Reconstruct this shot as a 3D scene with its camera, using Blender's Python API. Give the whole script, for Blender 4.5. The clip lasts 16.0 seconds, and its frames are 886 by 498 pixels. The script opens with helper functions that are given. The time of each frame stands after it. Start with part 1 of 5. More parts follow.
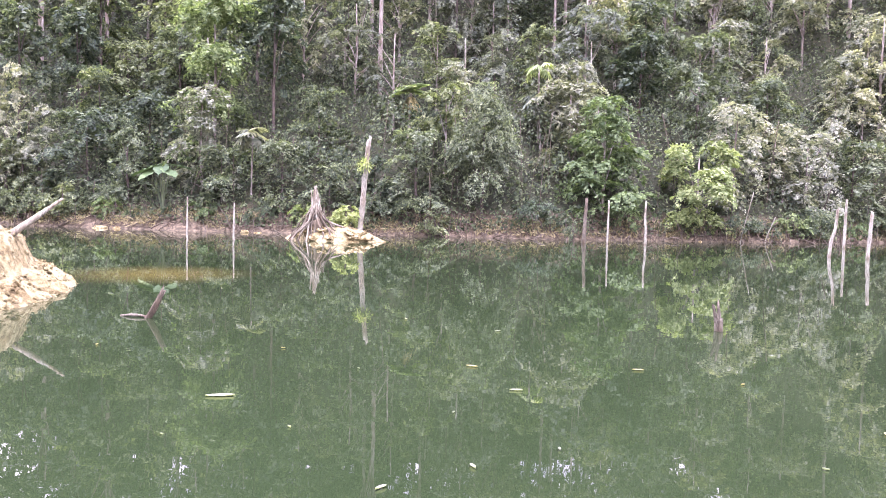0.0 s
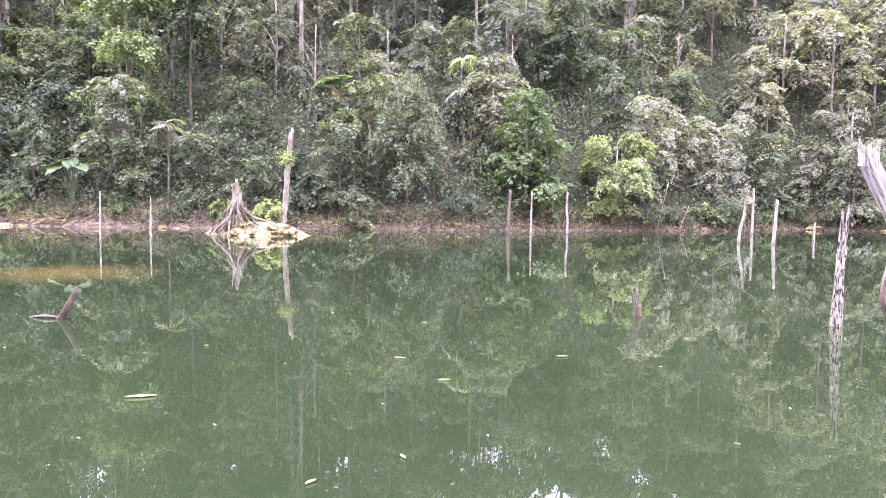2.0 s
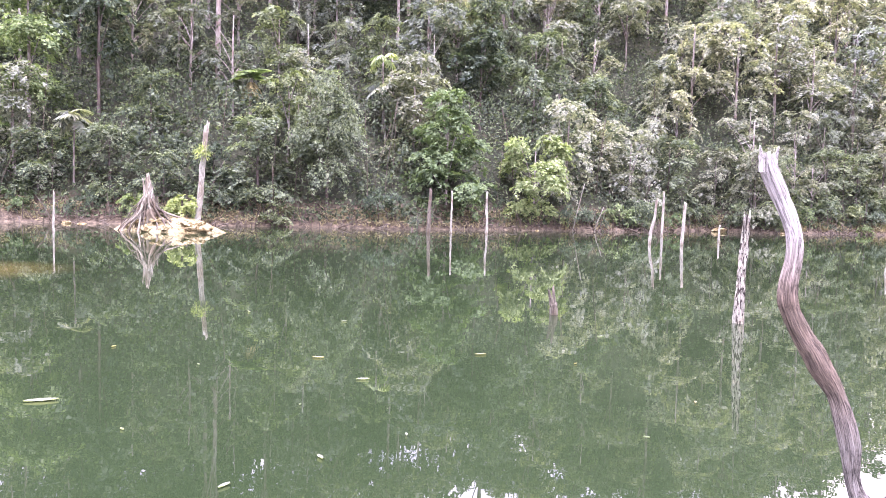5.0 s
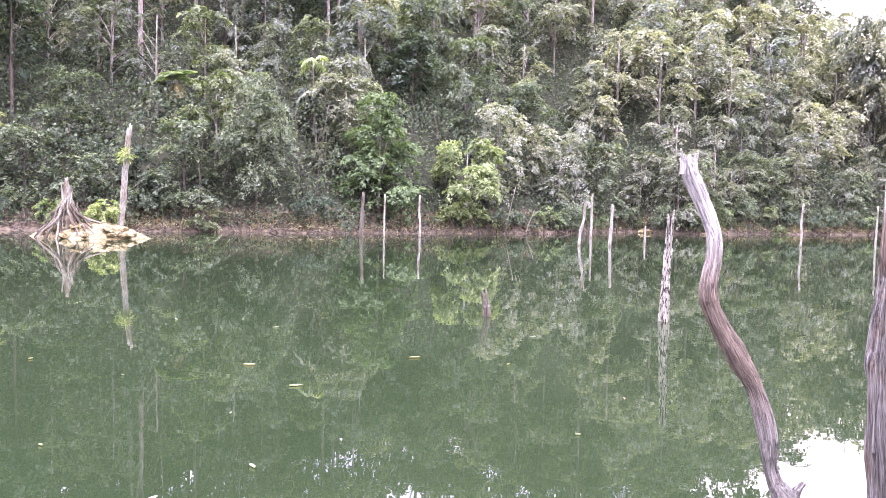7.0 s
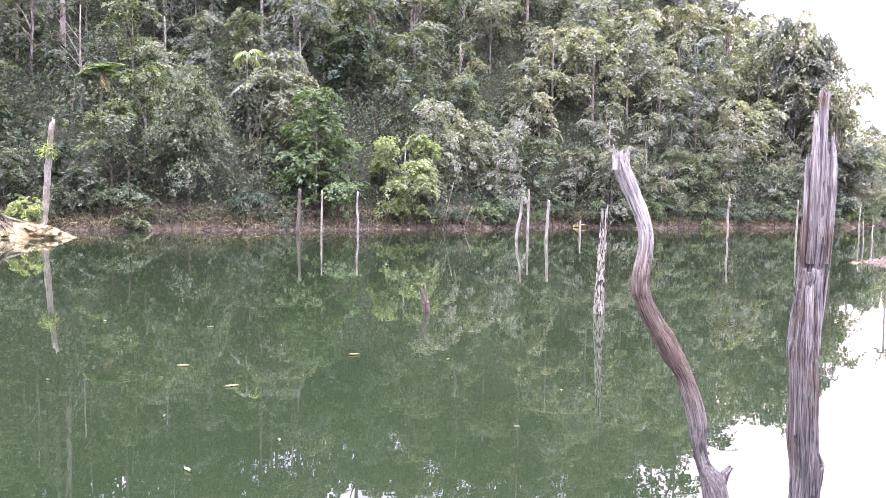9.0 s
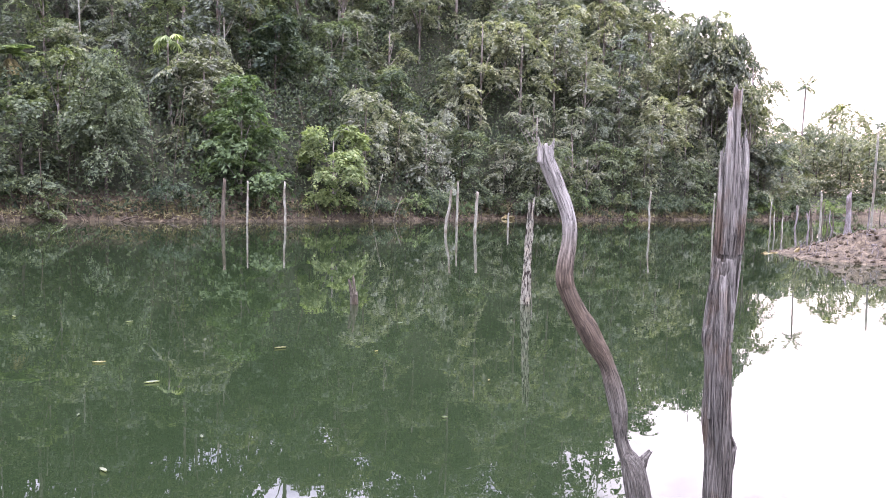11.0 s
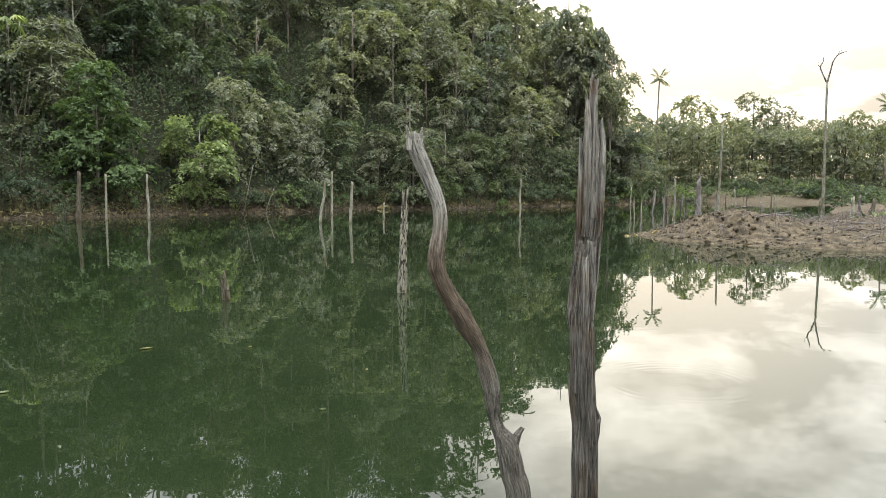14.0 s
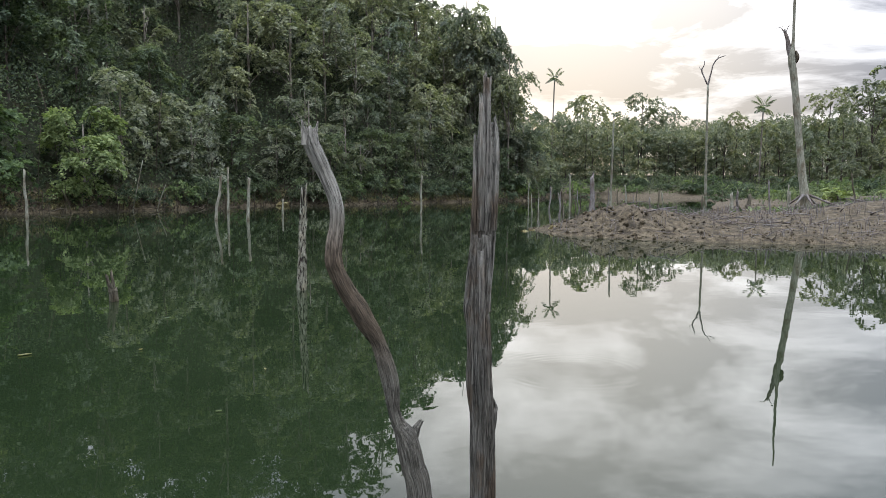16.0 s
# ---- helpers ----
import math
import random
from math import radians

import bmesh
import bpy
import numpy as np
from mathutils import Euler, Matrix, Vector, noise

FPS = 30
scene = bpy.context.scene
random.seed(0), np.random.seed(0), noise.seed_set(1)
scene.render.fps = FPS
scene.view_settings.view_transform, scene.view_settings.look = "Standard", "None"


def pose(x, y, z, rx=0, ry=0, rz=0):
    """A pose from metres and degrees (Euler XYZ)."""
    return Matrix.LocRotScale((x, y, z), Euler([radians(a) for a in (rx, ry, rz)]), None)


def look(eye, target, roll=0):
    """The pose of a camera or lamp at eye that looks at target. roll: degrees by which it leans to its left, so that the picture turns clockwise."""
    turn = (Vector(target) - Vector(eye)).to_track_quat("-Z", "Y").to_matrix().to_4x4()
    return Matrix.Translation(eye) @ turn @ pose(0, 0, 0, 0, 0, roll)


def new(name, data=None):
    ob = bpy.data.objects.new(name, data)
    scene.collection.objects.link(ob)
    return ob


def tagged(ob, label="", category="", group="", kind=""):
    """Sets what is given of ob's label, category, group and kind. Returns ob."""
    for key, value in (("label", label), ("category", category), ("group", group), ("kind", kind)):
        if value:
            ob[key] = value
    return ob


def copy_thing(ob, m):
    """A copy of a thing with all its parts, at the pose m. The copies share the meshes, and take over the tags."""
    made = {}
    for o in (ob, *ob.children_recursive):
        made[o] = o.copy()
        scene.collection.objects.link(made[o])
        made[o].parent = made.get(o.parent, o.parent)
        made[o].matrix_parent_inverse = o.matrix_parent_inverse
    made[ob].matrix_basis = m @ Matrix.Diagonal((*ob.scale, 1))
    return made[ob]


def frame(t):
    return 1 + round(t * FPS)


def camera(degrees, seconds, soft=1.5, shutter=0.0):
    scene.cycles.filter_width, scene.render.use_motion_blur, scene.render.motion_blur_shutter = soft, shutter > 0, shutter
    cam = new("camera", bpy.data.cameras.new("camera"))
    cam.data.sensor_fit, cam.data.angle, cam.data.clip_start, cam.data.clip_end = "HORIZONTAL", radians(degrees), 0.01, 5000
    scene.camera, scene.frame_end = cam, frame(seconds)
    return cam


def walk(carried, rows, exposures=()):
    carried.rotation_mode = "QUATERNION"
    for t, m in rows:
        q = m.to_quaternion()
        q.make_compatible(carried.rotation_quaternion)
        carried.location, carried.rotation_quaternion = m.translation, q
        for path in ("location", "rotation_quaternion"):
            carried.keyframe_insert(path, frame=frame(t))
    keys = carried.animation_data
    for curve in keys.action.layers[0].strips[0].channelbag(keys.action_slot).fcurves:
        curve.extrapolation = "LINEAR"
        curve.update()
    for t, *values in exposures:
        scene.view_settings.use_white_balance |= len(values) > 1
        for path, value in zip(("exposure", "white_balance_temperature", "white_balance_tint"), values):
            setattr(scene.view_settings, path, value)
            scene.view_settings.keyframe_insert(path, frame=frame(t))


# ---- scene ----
cam = camera(62.8, 16.0, soft=0.8)
PATH = [
    (0, (0.197, 1.065, 1.874), (-0.515, 2.931, 1.758), 1.4),
    (0.5, (0.195, 1.066, 1.876), (-0.48, 2.945, 1.755), 0.9),
    (1, (0.192, 1.065, 1.875), (-0.434, 2.961, 1.756), 0.6),
    (1.5, (0.202, 1.043, 1.87), (-0.378, 2.953, 1.747), 0.7),
    (2, (0.201, 1.043, 1.871), (-0.316, 2.97, 1.738), 0.8),
    (2.5, (0.201, 1.043, 1.871), (-0.276, 2.98, 1.734), 0.8),
    (3, (0.201, 1.047, 1.871), (-0.23, 2.995, 1.727), 0.7),
    (3.5, (0.202, 1.047, 1.871), (-0.205, 3.0, 1.719), 0.6),
    (6, (0.207, 1.042, 1.867), (-0.006, 3.027, 1.749), 2.0),
    (6.5, (0.209, 1.037, 1.865), (0.04, 3.026, 1.747), 1.7),
    (7, (0.209, 1.04, 1.867), (0.088, 3.033, 1.749), 1.3),
    (7.5, (0.211, 1.04, 1.867), (0.139, 3.036, 1.746), 1.0),
    (8, (0.211, 1.04, 1.868), (0.189, 3.036, 1.743), 0.7),
    (8.5, (0.211, 1.041, 1.868), (0.219, 3.037, 1.743), 0.8),
    (9, (0.213, 1.041, 1.867), (0.261, 3.037, 1.741), 1.0),
    (11.5, (0.237, 1.058, 1.864), (0.529, 3.03, 1.712), 0.6),
    (12, (0.245, 1.059, 1.86), (0.587, 3.023, 1.701), -0.3),
    (12.5, (0.247, 1.05, 1.858), (0.64, 3.005, 1.696), -0.2),
    (13, (0.248, 1.046, 1.856), (0.701, 2.988, 1.692), 0.2),
    (13.5, (0.25, 1.045, 1.856), (0.762, 2.971, 1.688), 0.2),
    (14, (0.254, 1.042, 1.857), (0.826, 2.951, 1.689), 0.4),
    (14.5, (0.257, 1.039, 1.857), (0.893, 2.928, 1.687), 0.3),
    (15, (0.261, 1.026, 1.852), (0.967, 2.889, 1.678), 0.4),
    (15.5, (0.264, 1.024, 1.854), (1.028, 2.864, 1.679), 0.3),
    (16, (0.27, 1.012, 1.851), (1.094, 2.826, 1.675), 0.4),
]
EXPOSURES = [(0, 2.53, 5920, 50), (3.5, 2.63, 5870, 52), (6, 2.58, 5850, 51), (9, 2.27, 5780, 47), (11.5, 1.50, 5840, 36), (13, 1.09, 5920, 27), (14, 0.74, 6560, 10), (15, 0.43, 6250, 13), (16, 0.22, 5900, 13)]
walk(cam, [(t, look(eye, to, roll)) for t, eye, to, roll in PATH], EXPOSURES)

# ---- world and sun ----
SUN_AZ, SUN_EL = radians(33), radians(9)          # clockwise from +y
SUN_DIR = Vector((math.sin(SUN_AZ) * math.cos(SUN_EL), math.cos(SUN_AZ) * math.cos(SUN_EL), math.sin(SUN_EL)))
world = bpy.data.worlds.new("overcast_sky")
scene.world = world
world.use_nodes = True
wn, wl = world.node_tree.nodes, world.node_tree.links
wn.clear()


def wnode(kind, **inputs):
    n = wn.new(kind)
    for key, value in inputs.items():
        n.inputs[key].default_value = value
    return n


out = wnode("ShaderNodeOutputWorld")
bg = wnode("ShaderNodeBackground", Strength=1.0)
sky = wnode("ShaderNodeTexSky")
sky.sky_type, sky.sun_disc, sky.sun_elevation, sky.sun_rotation = "NISHITA", False, SUN_EL, SUN_AZ
dim = wnode("ShaderNodeMix")
dim.data_type, dim.blend_type = "RGBA", "MULTIPLY"
dim.inputs[0].default_value = 1.0
dim.inputs[7].default_value = (0.1, 0.1, 0.1, 1)
wl.new(sky.outputs[0], dim.inputs[6])
co = wnode("ShaderNodeTexCoord")
sep = wnode("ShaderNodeSeparateXYZ")
wl.new(co.outputs["Generated"], sep.inputs[0])
lift = wnode("ShaderNodeMath")
lift.operation = "MAXIMUM"
lift.inputs[1].default_value = 0.0
wl.new(sep.outputs[2], lift.inputs[0])
add = wnode("ShaderNodeMath")
add.operation = "ADD"
add.inputs[1].default_value = 0.11
wl.new(lift.outputs[0], add.inputs[0])
comb = wnode("ShaderNodeCombineXYZ")
for i in range(2):
    div = wnode("ShaderNodeMath")
    div.operation = "DIVIDE"
    wl.new(sep.outputs[i], div.inputs[0])
    wl.new(add.outputs[0], div.inputs[1])
    wl.new(div.outputs[0], comb.inputs[i])
clouds = wnode("ShaderNodeTexNoise", Scale=1.15, Detail=9.0, Roughness=0.62, Distortion=0.35)
wl.new(comb.outputs[0], clouds.inputs["Vector"])
ramp = wnode("ShaderNodeValToRGB")
ramp.color_ramp.elements[0].position, ramp.color_ramp.elements[0].color = 0.45, (0.140, 0.146, 0.166, 1)
ramp.color_ramp.elements[1].position, ramp.color_ramp.elements[1].color = 0.64, (0.60, 0.59, 0.57, 1)
wl.new(clouds.outputs[0], ramp.inputs[0])
dot = wnode("ShaderNodeVectorMath")
dot.operation = "DOT_PRODUCT"
dot.inputs[1].default_value = SUN_DIR
wl.new(co.outputs["Generated"], dot.inputs[0])
glow = wnode("ShaderNodeMapRange")
glow.inputs[1].default_value, glow.inputs[2].default_value = 0.90, 1.0
glow.interpolation_type = "SMOOTHSTEP"
glow.inputs[3].default_value, glow.inputs[4].default_value = 0.0, 1.0
wl.new(dot.outputs["Value"], glow.inputs[0])
warm = wnode("ShaderNodeMix")
warm.data_type, warm.blend_type = "RGBA", "ADD"
warm.inputs[7].default_value = (0.20, 0.17, 0.11, 1)
wl.new(glow.outputs[0], warm.inputs[0])
wl.new(ramp.outputs[0], warm.inputs[6])
mix = wnode("ShaderNodeMix")
mix.data_type = "RGBA"
mix.inputs[0].default_value = 0.96
wl.new(dim.outputs[2], mix.inputs[6])
wl.new(warm.outputs[2], mix.inputs[7])
wl.new(mix.outputs[2], bg.inputs[0])
zenith = wnode("ShaderNodeMath")                  # an overcast sky is brightest overhead
zenith.operation = "MULTIPLY_ADD"
zenith.inputs[1].default_value, zenith.inputs[2].default_value = 1.0, 1.0
square = wnode("ShaderNodeMath")
square.operation = "MULTIPLY"
slope = wnode("ShaderNodeMath")
slope.operation = "MULTIPLY_ADD"
slope.inputs[1].default_value, slope.inputs[2].default_value = 11.0, 4.0
wl.new(lift.outputs[0], slope.inputs[0])
wl.new(lift.outputs[0], square.inputs[0])
wl.new(slope.outputs[0], square.inputs[1])
wl.new(square.outputs[0], zenith.inputs[0])
wl.new(zenith.outputs[0], bg.inputs["Strength"])
wl.new(bg.outputs[0], out.inputs[0])

sun = new("sun", bpy.data.lights.new("sun", "SUN"))
sun.data.energy, sun.data.angle, sun.data.color = 0.5, radians(90), (1.0, 0.975, 0.94)
sun.matrix_world = look(SUN_DIR * 60, (0, 0, 0))


# ---- materials ----
def material(name, build, **settings):
    m = bpy.data.materials.new(name)
    m.use_nodes = True
    nt = m.node_tree
    shader = nt.nodes["Principled BSDF"]
    for key, value in settings.items():
        shader.inputs[key.replace("_", " ")].default_value = value
    build(nt, shader)
    return m


def node(nt, kind, **inputs):
    n = nt.nodes.new(kind)
    for key, value in inputs.items():
        n.inputs[key].default_value = value
    return n


def coords(nt, scale=(1, 1, 1), space="Object"):
    c, m = node(nt, "ShaderNodeTexCoord"), node(nt, "ShaderNodeMapping", Scale=scale)
    nt.links.new(c.outputs[space], m.inputs[0])
    return m.outputs[0]


def noise_of(nt, vector, scale, detail=5.0, rough=0.55):
    n = node(nt, "ShaderNodeTexNoise", Scale=scale, Detail=detail, Roughness=rough)
    nt.links.new(vector, n.inputs["Vector"])
    return n.outputs[0]


def ramp_of(nt, value, stops):
    r = node(nt, "ShaderNodeValToRGB")
    el = r.color_ramp.elements
    while len(el) < len(stops):
        el.new(0.5)
    for e, (at, colour) in zip(el, stops):
        e.position, e.color = at, (*colour, 1)
    nt.links.new(value, r.inputs[0])
    return r.outputs[0]


def mix_of(nt, fac, a, b, blend="MIX"):
    n = node(nt, "ShaderNodeMix")
    n.data_type, n.blend_type = "RGBA", blend
    for slot, v in ((0, fac), (6, a), (7, b)):
        if isinstance(v, (int, float)):
            n.inputs[slot].default_value = v
        elif isinstance(v, tuple):
            n.inputs[slot].default_value = (*v, 1)
        else:
            nt.links.new(v, n.inputs[slot])
    return n.outputs[2]


def bump_of(nt, shader, height, strength, distance):
    b = node(nt, "ShaderNodeBump", Strength=strength, Distance=distance)
    nt.links.new(height, b.inputs["Height"])
    nt.links.new(b.outputs[0], shader.inputs["Normal"])


def leaf_material(name, dark, mid, light, translucent=0.38, rough=0.62, tree_var=0.35):
    dark = tuple(d + 0.08 * (m - d) for d, m in zip(dark, mid))
    light = tuple(l - 0.10 * (m - l) for l, m in zip(light, mid))

    def build(nt, shader):
        geo = node(nt, "ShaderNodeNewGeometry")
        info = node(nt, "ShaderNodeObjectInfo")
        col = ramp_of(nt, geo.outputs["Random Per Island"], [(0.0, dark), (0.5, mid), (1.0, light)])
        tone = ramp_of(nt, info.outputs["Random"], [(0.0, (0.52, 0.60, 0.62)), (0.5, (1, 1, 1)), (1.0, (1.36, 1.30, 1.02))])
        col = mix_of(nt, tree_var * 2, col, mix_of(nt, 1.0, col, tone, "MULTIPLY"))
        patch = ramp_of(nt, noise_of(nt, coords(nt), 0.9, 3.0), [(0.35, (0.75, 0.78, 0.75)), (0.65, (1.2, 1.2, 1.1))])
        col = mix_of(nt, 1.0, col, patch, "MULTIPLY")
        nt.links.new(col, shader.inputs["Base Color"])
        tr = node(nt, "ShaderNodeBsdfTranslucent")
        nt.links.new(mix_of(nt, 1.0, col, (1.25, 1.35, 0.6), "MULTIPLY"), tr.inputs[0])
        ms = node(nt, "ShaderNodeMixShader", Fac=translucent)
        nt.links.new(shader.outputs[0], ms.inputs[1])
        nt.links.new(tr.outputs[0], ms.inputs[2])
        nt.links.new(ms.outputs[0], nt.nodes["Material Output"].inputs[0])
    return material(name, build, Roughness=rough, Specular_IOR_Level=0.14)


LEAF_MID = leaf_material("leaf_mid_green", (0.036, 0.050, 0.034), (0.100, 0.126, 0.084), (0.178, 0.210, 0.140))
# grey-green leaves, made lighter for the haze over the hill
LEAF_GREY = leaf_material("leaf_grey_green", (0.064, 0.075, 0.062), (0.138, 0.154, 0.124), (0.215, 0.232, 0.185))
# leaves lightened for the right-hand hill: haze painted into the green
LEAF_HAZED = leaf_material("leaf_hazed_green", (0.095, 0.105, 0.090), (0.190, 0.205, 0.172), (0.285, 0.302, 0.250))
LEAF_DARK = leaf_material("leaf_dark_green", (0.024, 0.036, 0.026), (0.064, 0.088, 0.06), (0.138, 0.166, 0.108))
# darkened leaf green: shade in the gaps between trees put into the colour
LEAF_SHADE = leaf_material("leaf_shaded_understory", (.017, .026, .017), (.046, .064, .041), (.102, .127, .080))
LEAF_FRESH = leaf_material("leaf_fresh_green", (0.05, 0.080, 0.036), (0.118, 0.164, 0.076), (0.20, 0.252, 0.128))
LEAF_YELLOW = leaf_material("leaf_yellow_green", (0.10, 0.14, 0.06), (0.19, 0.235, 0.105), (0.29, 0.335, 0.17))
# distant leaves lightened and greyed: aerial haze put into the colour
LEAF_FAR_HAZE = leaf_material("leaf_far_haze", (0.095, 0.105, 0.082), (0.165, 0.178, 0.136), (0.255, 0.268, 0.205))
LEAF_TARO = leaf_material("leaf_taro", (0.018, 0.034, 0.016), (0.042, 0.070, 0.034), (0.07, 0.105, 0.055), 0.15, 0.75)
LEAF_DRY = leaf_material("leaf_dry", (0.13, 0.11, 0.06), (0.22, 0.19, 0.10), (0.32, 0.28, 0.17), 0.2)


def wood_material(name, dark, mid, light, grain=26.0, rough=0.85, stain=True, relief=0.006):
    def build(nt, shader):
        fine = noise_of(nt, coords(nt, (1, 1, 0.09)), grain * 5, 8.0, 0.7)
        wide = noise_of(nt, coords(nt, (1, 1, 0.16)), grain * 2.0, 5.0, 0.6)
        g = node(nt, "ShaderNodeMath")
        g.operation = "ADD"
        nt.links.new(fine, g.inputs[0])
        nt.links.new(wide, g.inputs[1])
        half = node(nt, "ShaderNodeMath")
        half.operation = "MULTIPLY"
        half.inputs[1].default_value = 0.5
        nt.links.new(g.outputs[0], half.inputs[0])
        col = ramp_of(nt, half.outputs[0], [(0.37, dark), (0.49, mid), (0.64, light)])
        if stain:
            blot = noise_of(nt, coords(nt, (1, 1, 0.5)), 2.4, 5.0)
            col = mix_of(nt, ramp_of(nt, blot, [(0.44, (0, 0, 0)), (0.60, (1, 1, 1))]), col, mix_of(nt, 1.0, col, (0.62, 0.54, 0.48), "MULTIPLY"))
        nt.links.new(col, shader.inputs["Base Color"])
        bump_of(nt, shader, half.outputs[0], 1.0, relief)
    return material(name, build, Roughness=rough, Specular_IOR_Level=0.2)


DEAD_WOOD = wood_material("weathered_grey_wood", (0.034, 0.029, 0.026), (0.150, 0.138, 0.130), (0.33, 0.316, 0.306), 19.0, 0.85, True, 0.02)
PALE_WOOD = wood_material("bleached_wood", (0.066, 0.067, 0.050), (0.195, 0.198, 0.152), (0.355, 0.356, 0.286), 14.0)
BROWN_WOOD = wood_material("wet_brown_wood", (0.024, 0.022, 0.016), (0.082, 0.074, 0.053), (0.165, 0.152, 0.112), 14.0, 0.85, True, 0.02)
DRIFT_WOOD = wood_material("dry_root_wood", (0.040, 0.038, 0.026), (0.120, 0.112, 0.078), (0.24, 0.226, 0.166), 8.0)
BARK = wood_material("pale_bark", (0.09, 0.08, 0.065), (0.20, 0.185, 0.155), (0.33, 0.31, 0.27), 5.0)
ROOT_WOOD = wood_material("damp_root_wood", (0.022, 0.019, 0.013), (0.068, 0.058, 0.040), (0.135, 0.120, 0.086), 8.0)
DARK_BARK = wood_material("dark_bark", (0.03, 0.027, 0.022), (0.075, 0.065, 0.052), (0.14, 0.12, 0.10), 5.0)


def near_wood(name, dark, mid, light, bleach=None, brown=None, rot=0.0):
    """Weathered wood whose grain runs along its trunk, with cracks, a bleached top and brown stretches."""
    def build(nt, shader):
        def grain(across, along, detail=6.0, rough=0.6):
            a, m = node(nt, "ShaderNodeAttribute"), node(nt, "ShaderNodeMapping", Scale=(across, across, along))
            a.attribute_name = "grain"
            nt.links.new(a.outputs["Vector"], m.inputs[0])
            return noise_of(nt, m.outputs[0], 1.0, detail, rough)
        fine, wide, line = grain(210, 7, 5.0, 0.65), grain(60, 2.6), grain(75, 1.5, 4.0, 0.7)
        col = ramp_of(nt, fine, [(0.34, dark), (0.5, mid), (0.66, light)])
        col = mix_of(nt, ramp_of(nt, wide, [(0.38, (0.75, 0.75, 0.75)), (0.62, (0, 0, 0))]), col, mix_of(nt, 1.0, col, (0.66, 0.63, 0.60), "MULTIPLY"))
        z = node(nt, "ShaderNodeSeparateXYZ")
        nt.links.new(coords(nt), z.inputs[0])
        blot = noise_of(nt, coords(nt, (1, 1, 0.4)), 9.0, 5.0, 0.6)
        if bleach:
            h = node(nt, "ShaderNodeMath")
            h.operation = "MULTIPLY_ADD"
            h.inputs[1].default_value = 0.55
            nt.links.new(wide, h.inputs[0])
            nt.links.new(z.outputs[2], h.inputs[2])
            top = node(nt, "ShaderNodeMapRange")
            top.inputs[1].default_value, top.inputs[2].default_value = bleach[0] + 0.27, bleach[1] + 0.27
            nt.links.new(h.outputs[0], top.inputs[0])
            col = mix_of(nt, top.outputs[0], col, mix_of(nt, 0.72, col, ramp_of(nt, fine, [(0.34, (0.17, 0.164, 0.142)), (0.66, (0.45, 0.438, 0.385))])))
        if brown:
            b = node(nt, "ShaderNodeMapRange")
            b.inputs[1].default_value, b.inputs[2].default_value = brown[0], brown[1]
            nt.links.new(z.outputs[2], b.inputs[0])
            band = ramp_of(nt, b.outputs[0], [(0.0, (0, 0, 0)), (0.3, (1, 1, 1)), (0.7, (1, 1, 1)), (1.0, (0, 0, 0))])
            col = mix_of(nt, band, col, mix_of(nt, 1.0, col, (0.86, 0.72, 0.62), "MULTIPLY"))
        else:
            col = mix_of(nt, ramp_of(nt, blot, [(0.5, (0, 0, 0)), (0.62, (1, 1, 1))]), col, mix_of(nt, 1.0, col, (0.95, 0.90, 0.84) if rot else (0.80, 0.66, 0.56), "MULTIPLY"))
        if rot:
            col = mix_of(nt, ramp_of(nt, grain(38, 9, 4.0, 0.6), [(rot, (1, 1, 1)), (rot + 0.06, (0, 0, 0))]), col, (0.035, 0.028, 0.022))
        crack = ramp_of(nt, line, [(0.482, (0, 0, 0)), (0.497, (1, 1, 1)), (0.503, (1, 1, 1)), (0.518, (0, 0, 0))])
        col = mix_of(nt, mix_of(nt, 1.0, crack, (0.7, 0.7, 0.7), "MULTIPLY"), col, (0.020, 0.017, 0.014))
        nt.links.new(col, shader.inputs["Base Color"])
        relief = mix_of(nt, 0.35, mix_of(nt, 1.0, wide, crack, "SUBTRACT"), fine)
        bump_of(nt, shader, relief, 1.0, 0.012)
    return material(name, build, Roughness=0.88, Specular_IOR_Level=0.18)


CURVED_WOOD = near_wood("weathered_curved_wood", (0.043, 0.041, 0.034), (0.126, 0.121, 0.101), (0.225, 0.217, 0.184), (1.45, 1.75), (0.75, 1.75))
SPLIT_WOOD = near_wood("splintered_grey_wood", (0.043, 0.041, 0.035), (0.122, 0.117, 0.100), (0.220, 0.212, 0.184), (1.6, 2.2))
SPLINTER_WOOD = near_wood("pale_splinter_wood", (0.085, 0.081, 0.071), (0.215, 0.207, 0.182), (0.36, 0.35, 0.31))
ERODED_WOOD = near_wood("eroded_pale_wood", (0.15, 0.148, 0.11), (0.36, 0.358, 0.28), (0.55, 0.548, 0.45), None, None, 0.44)


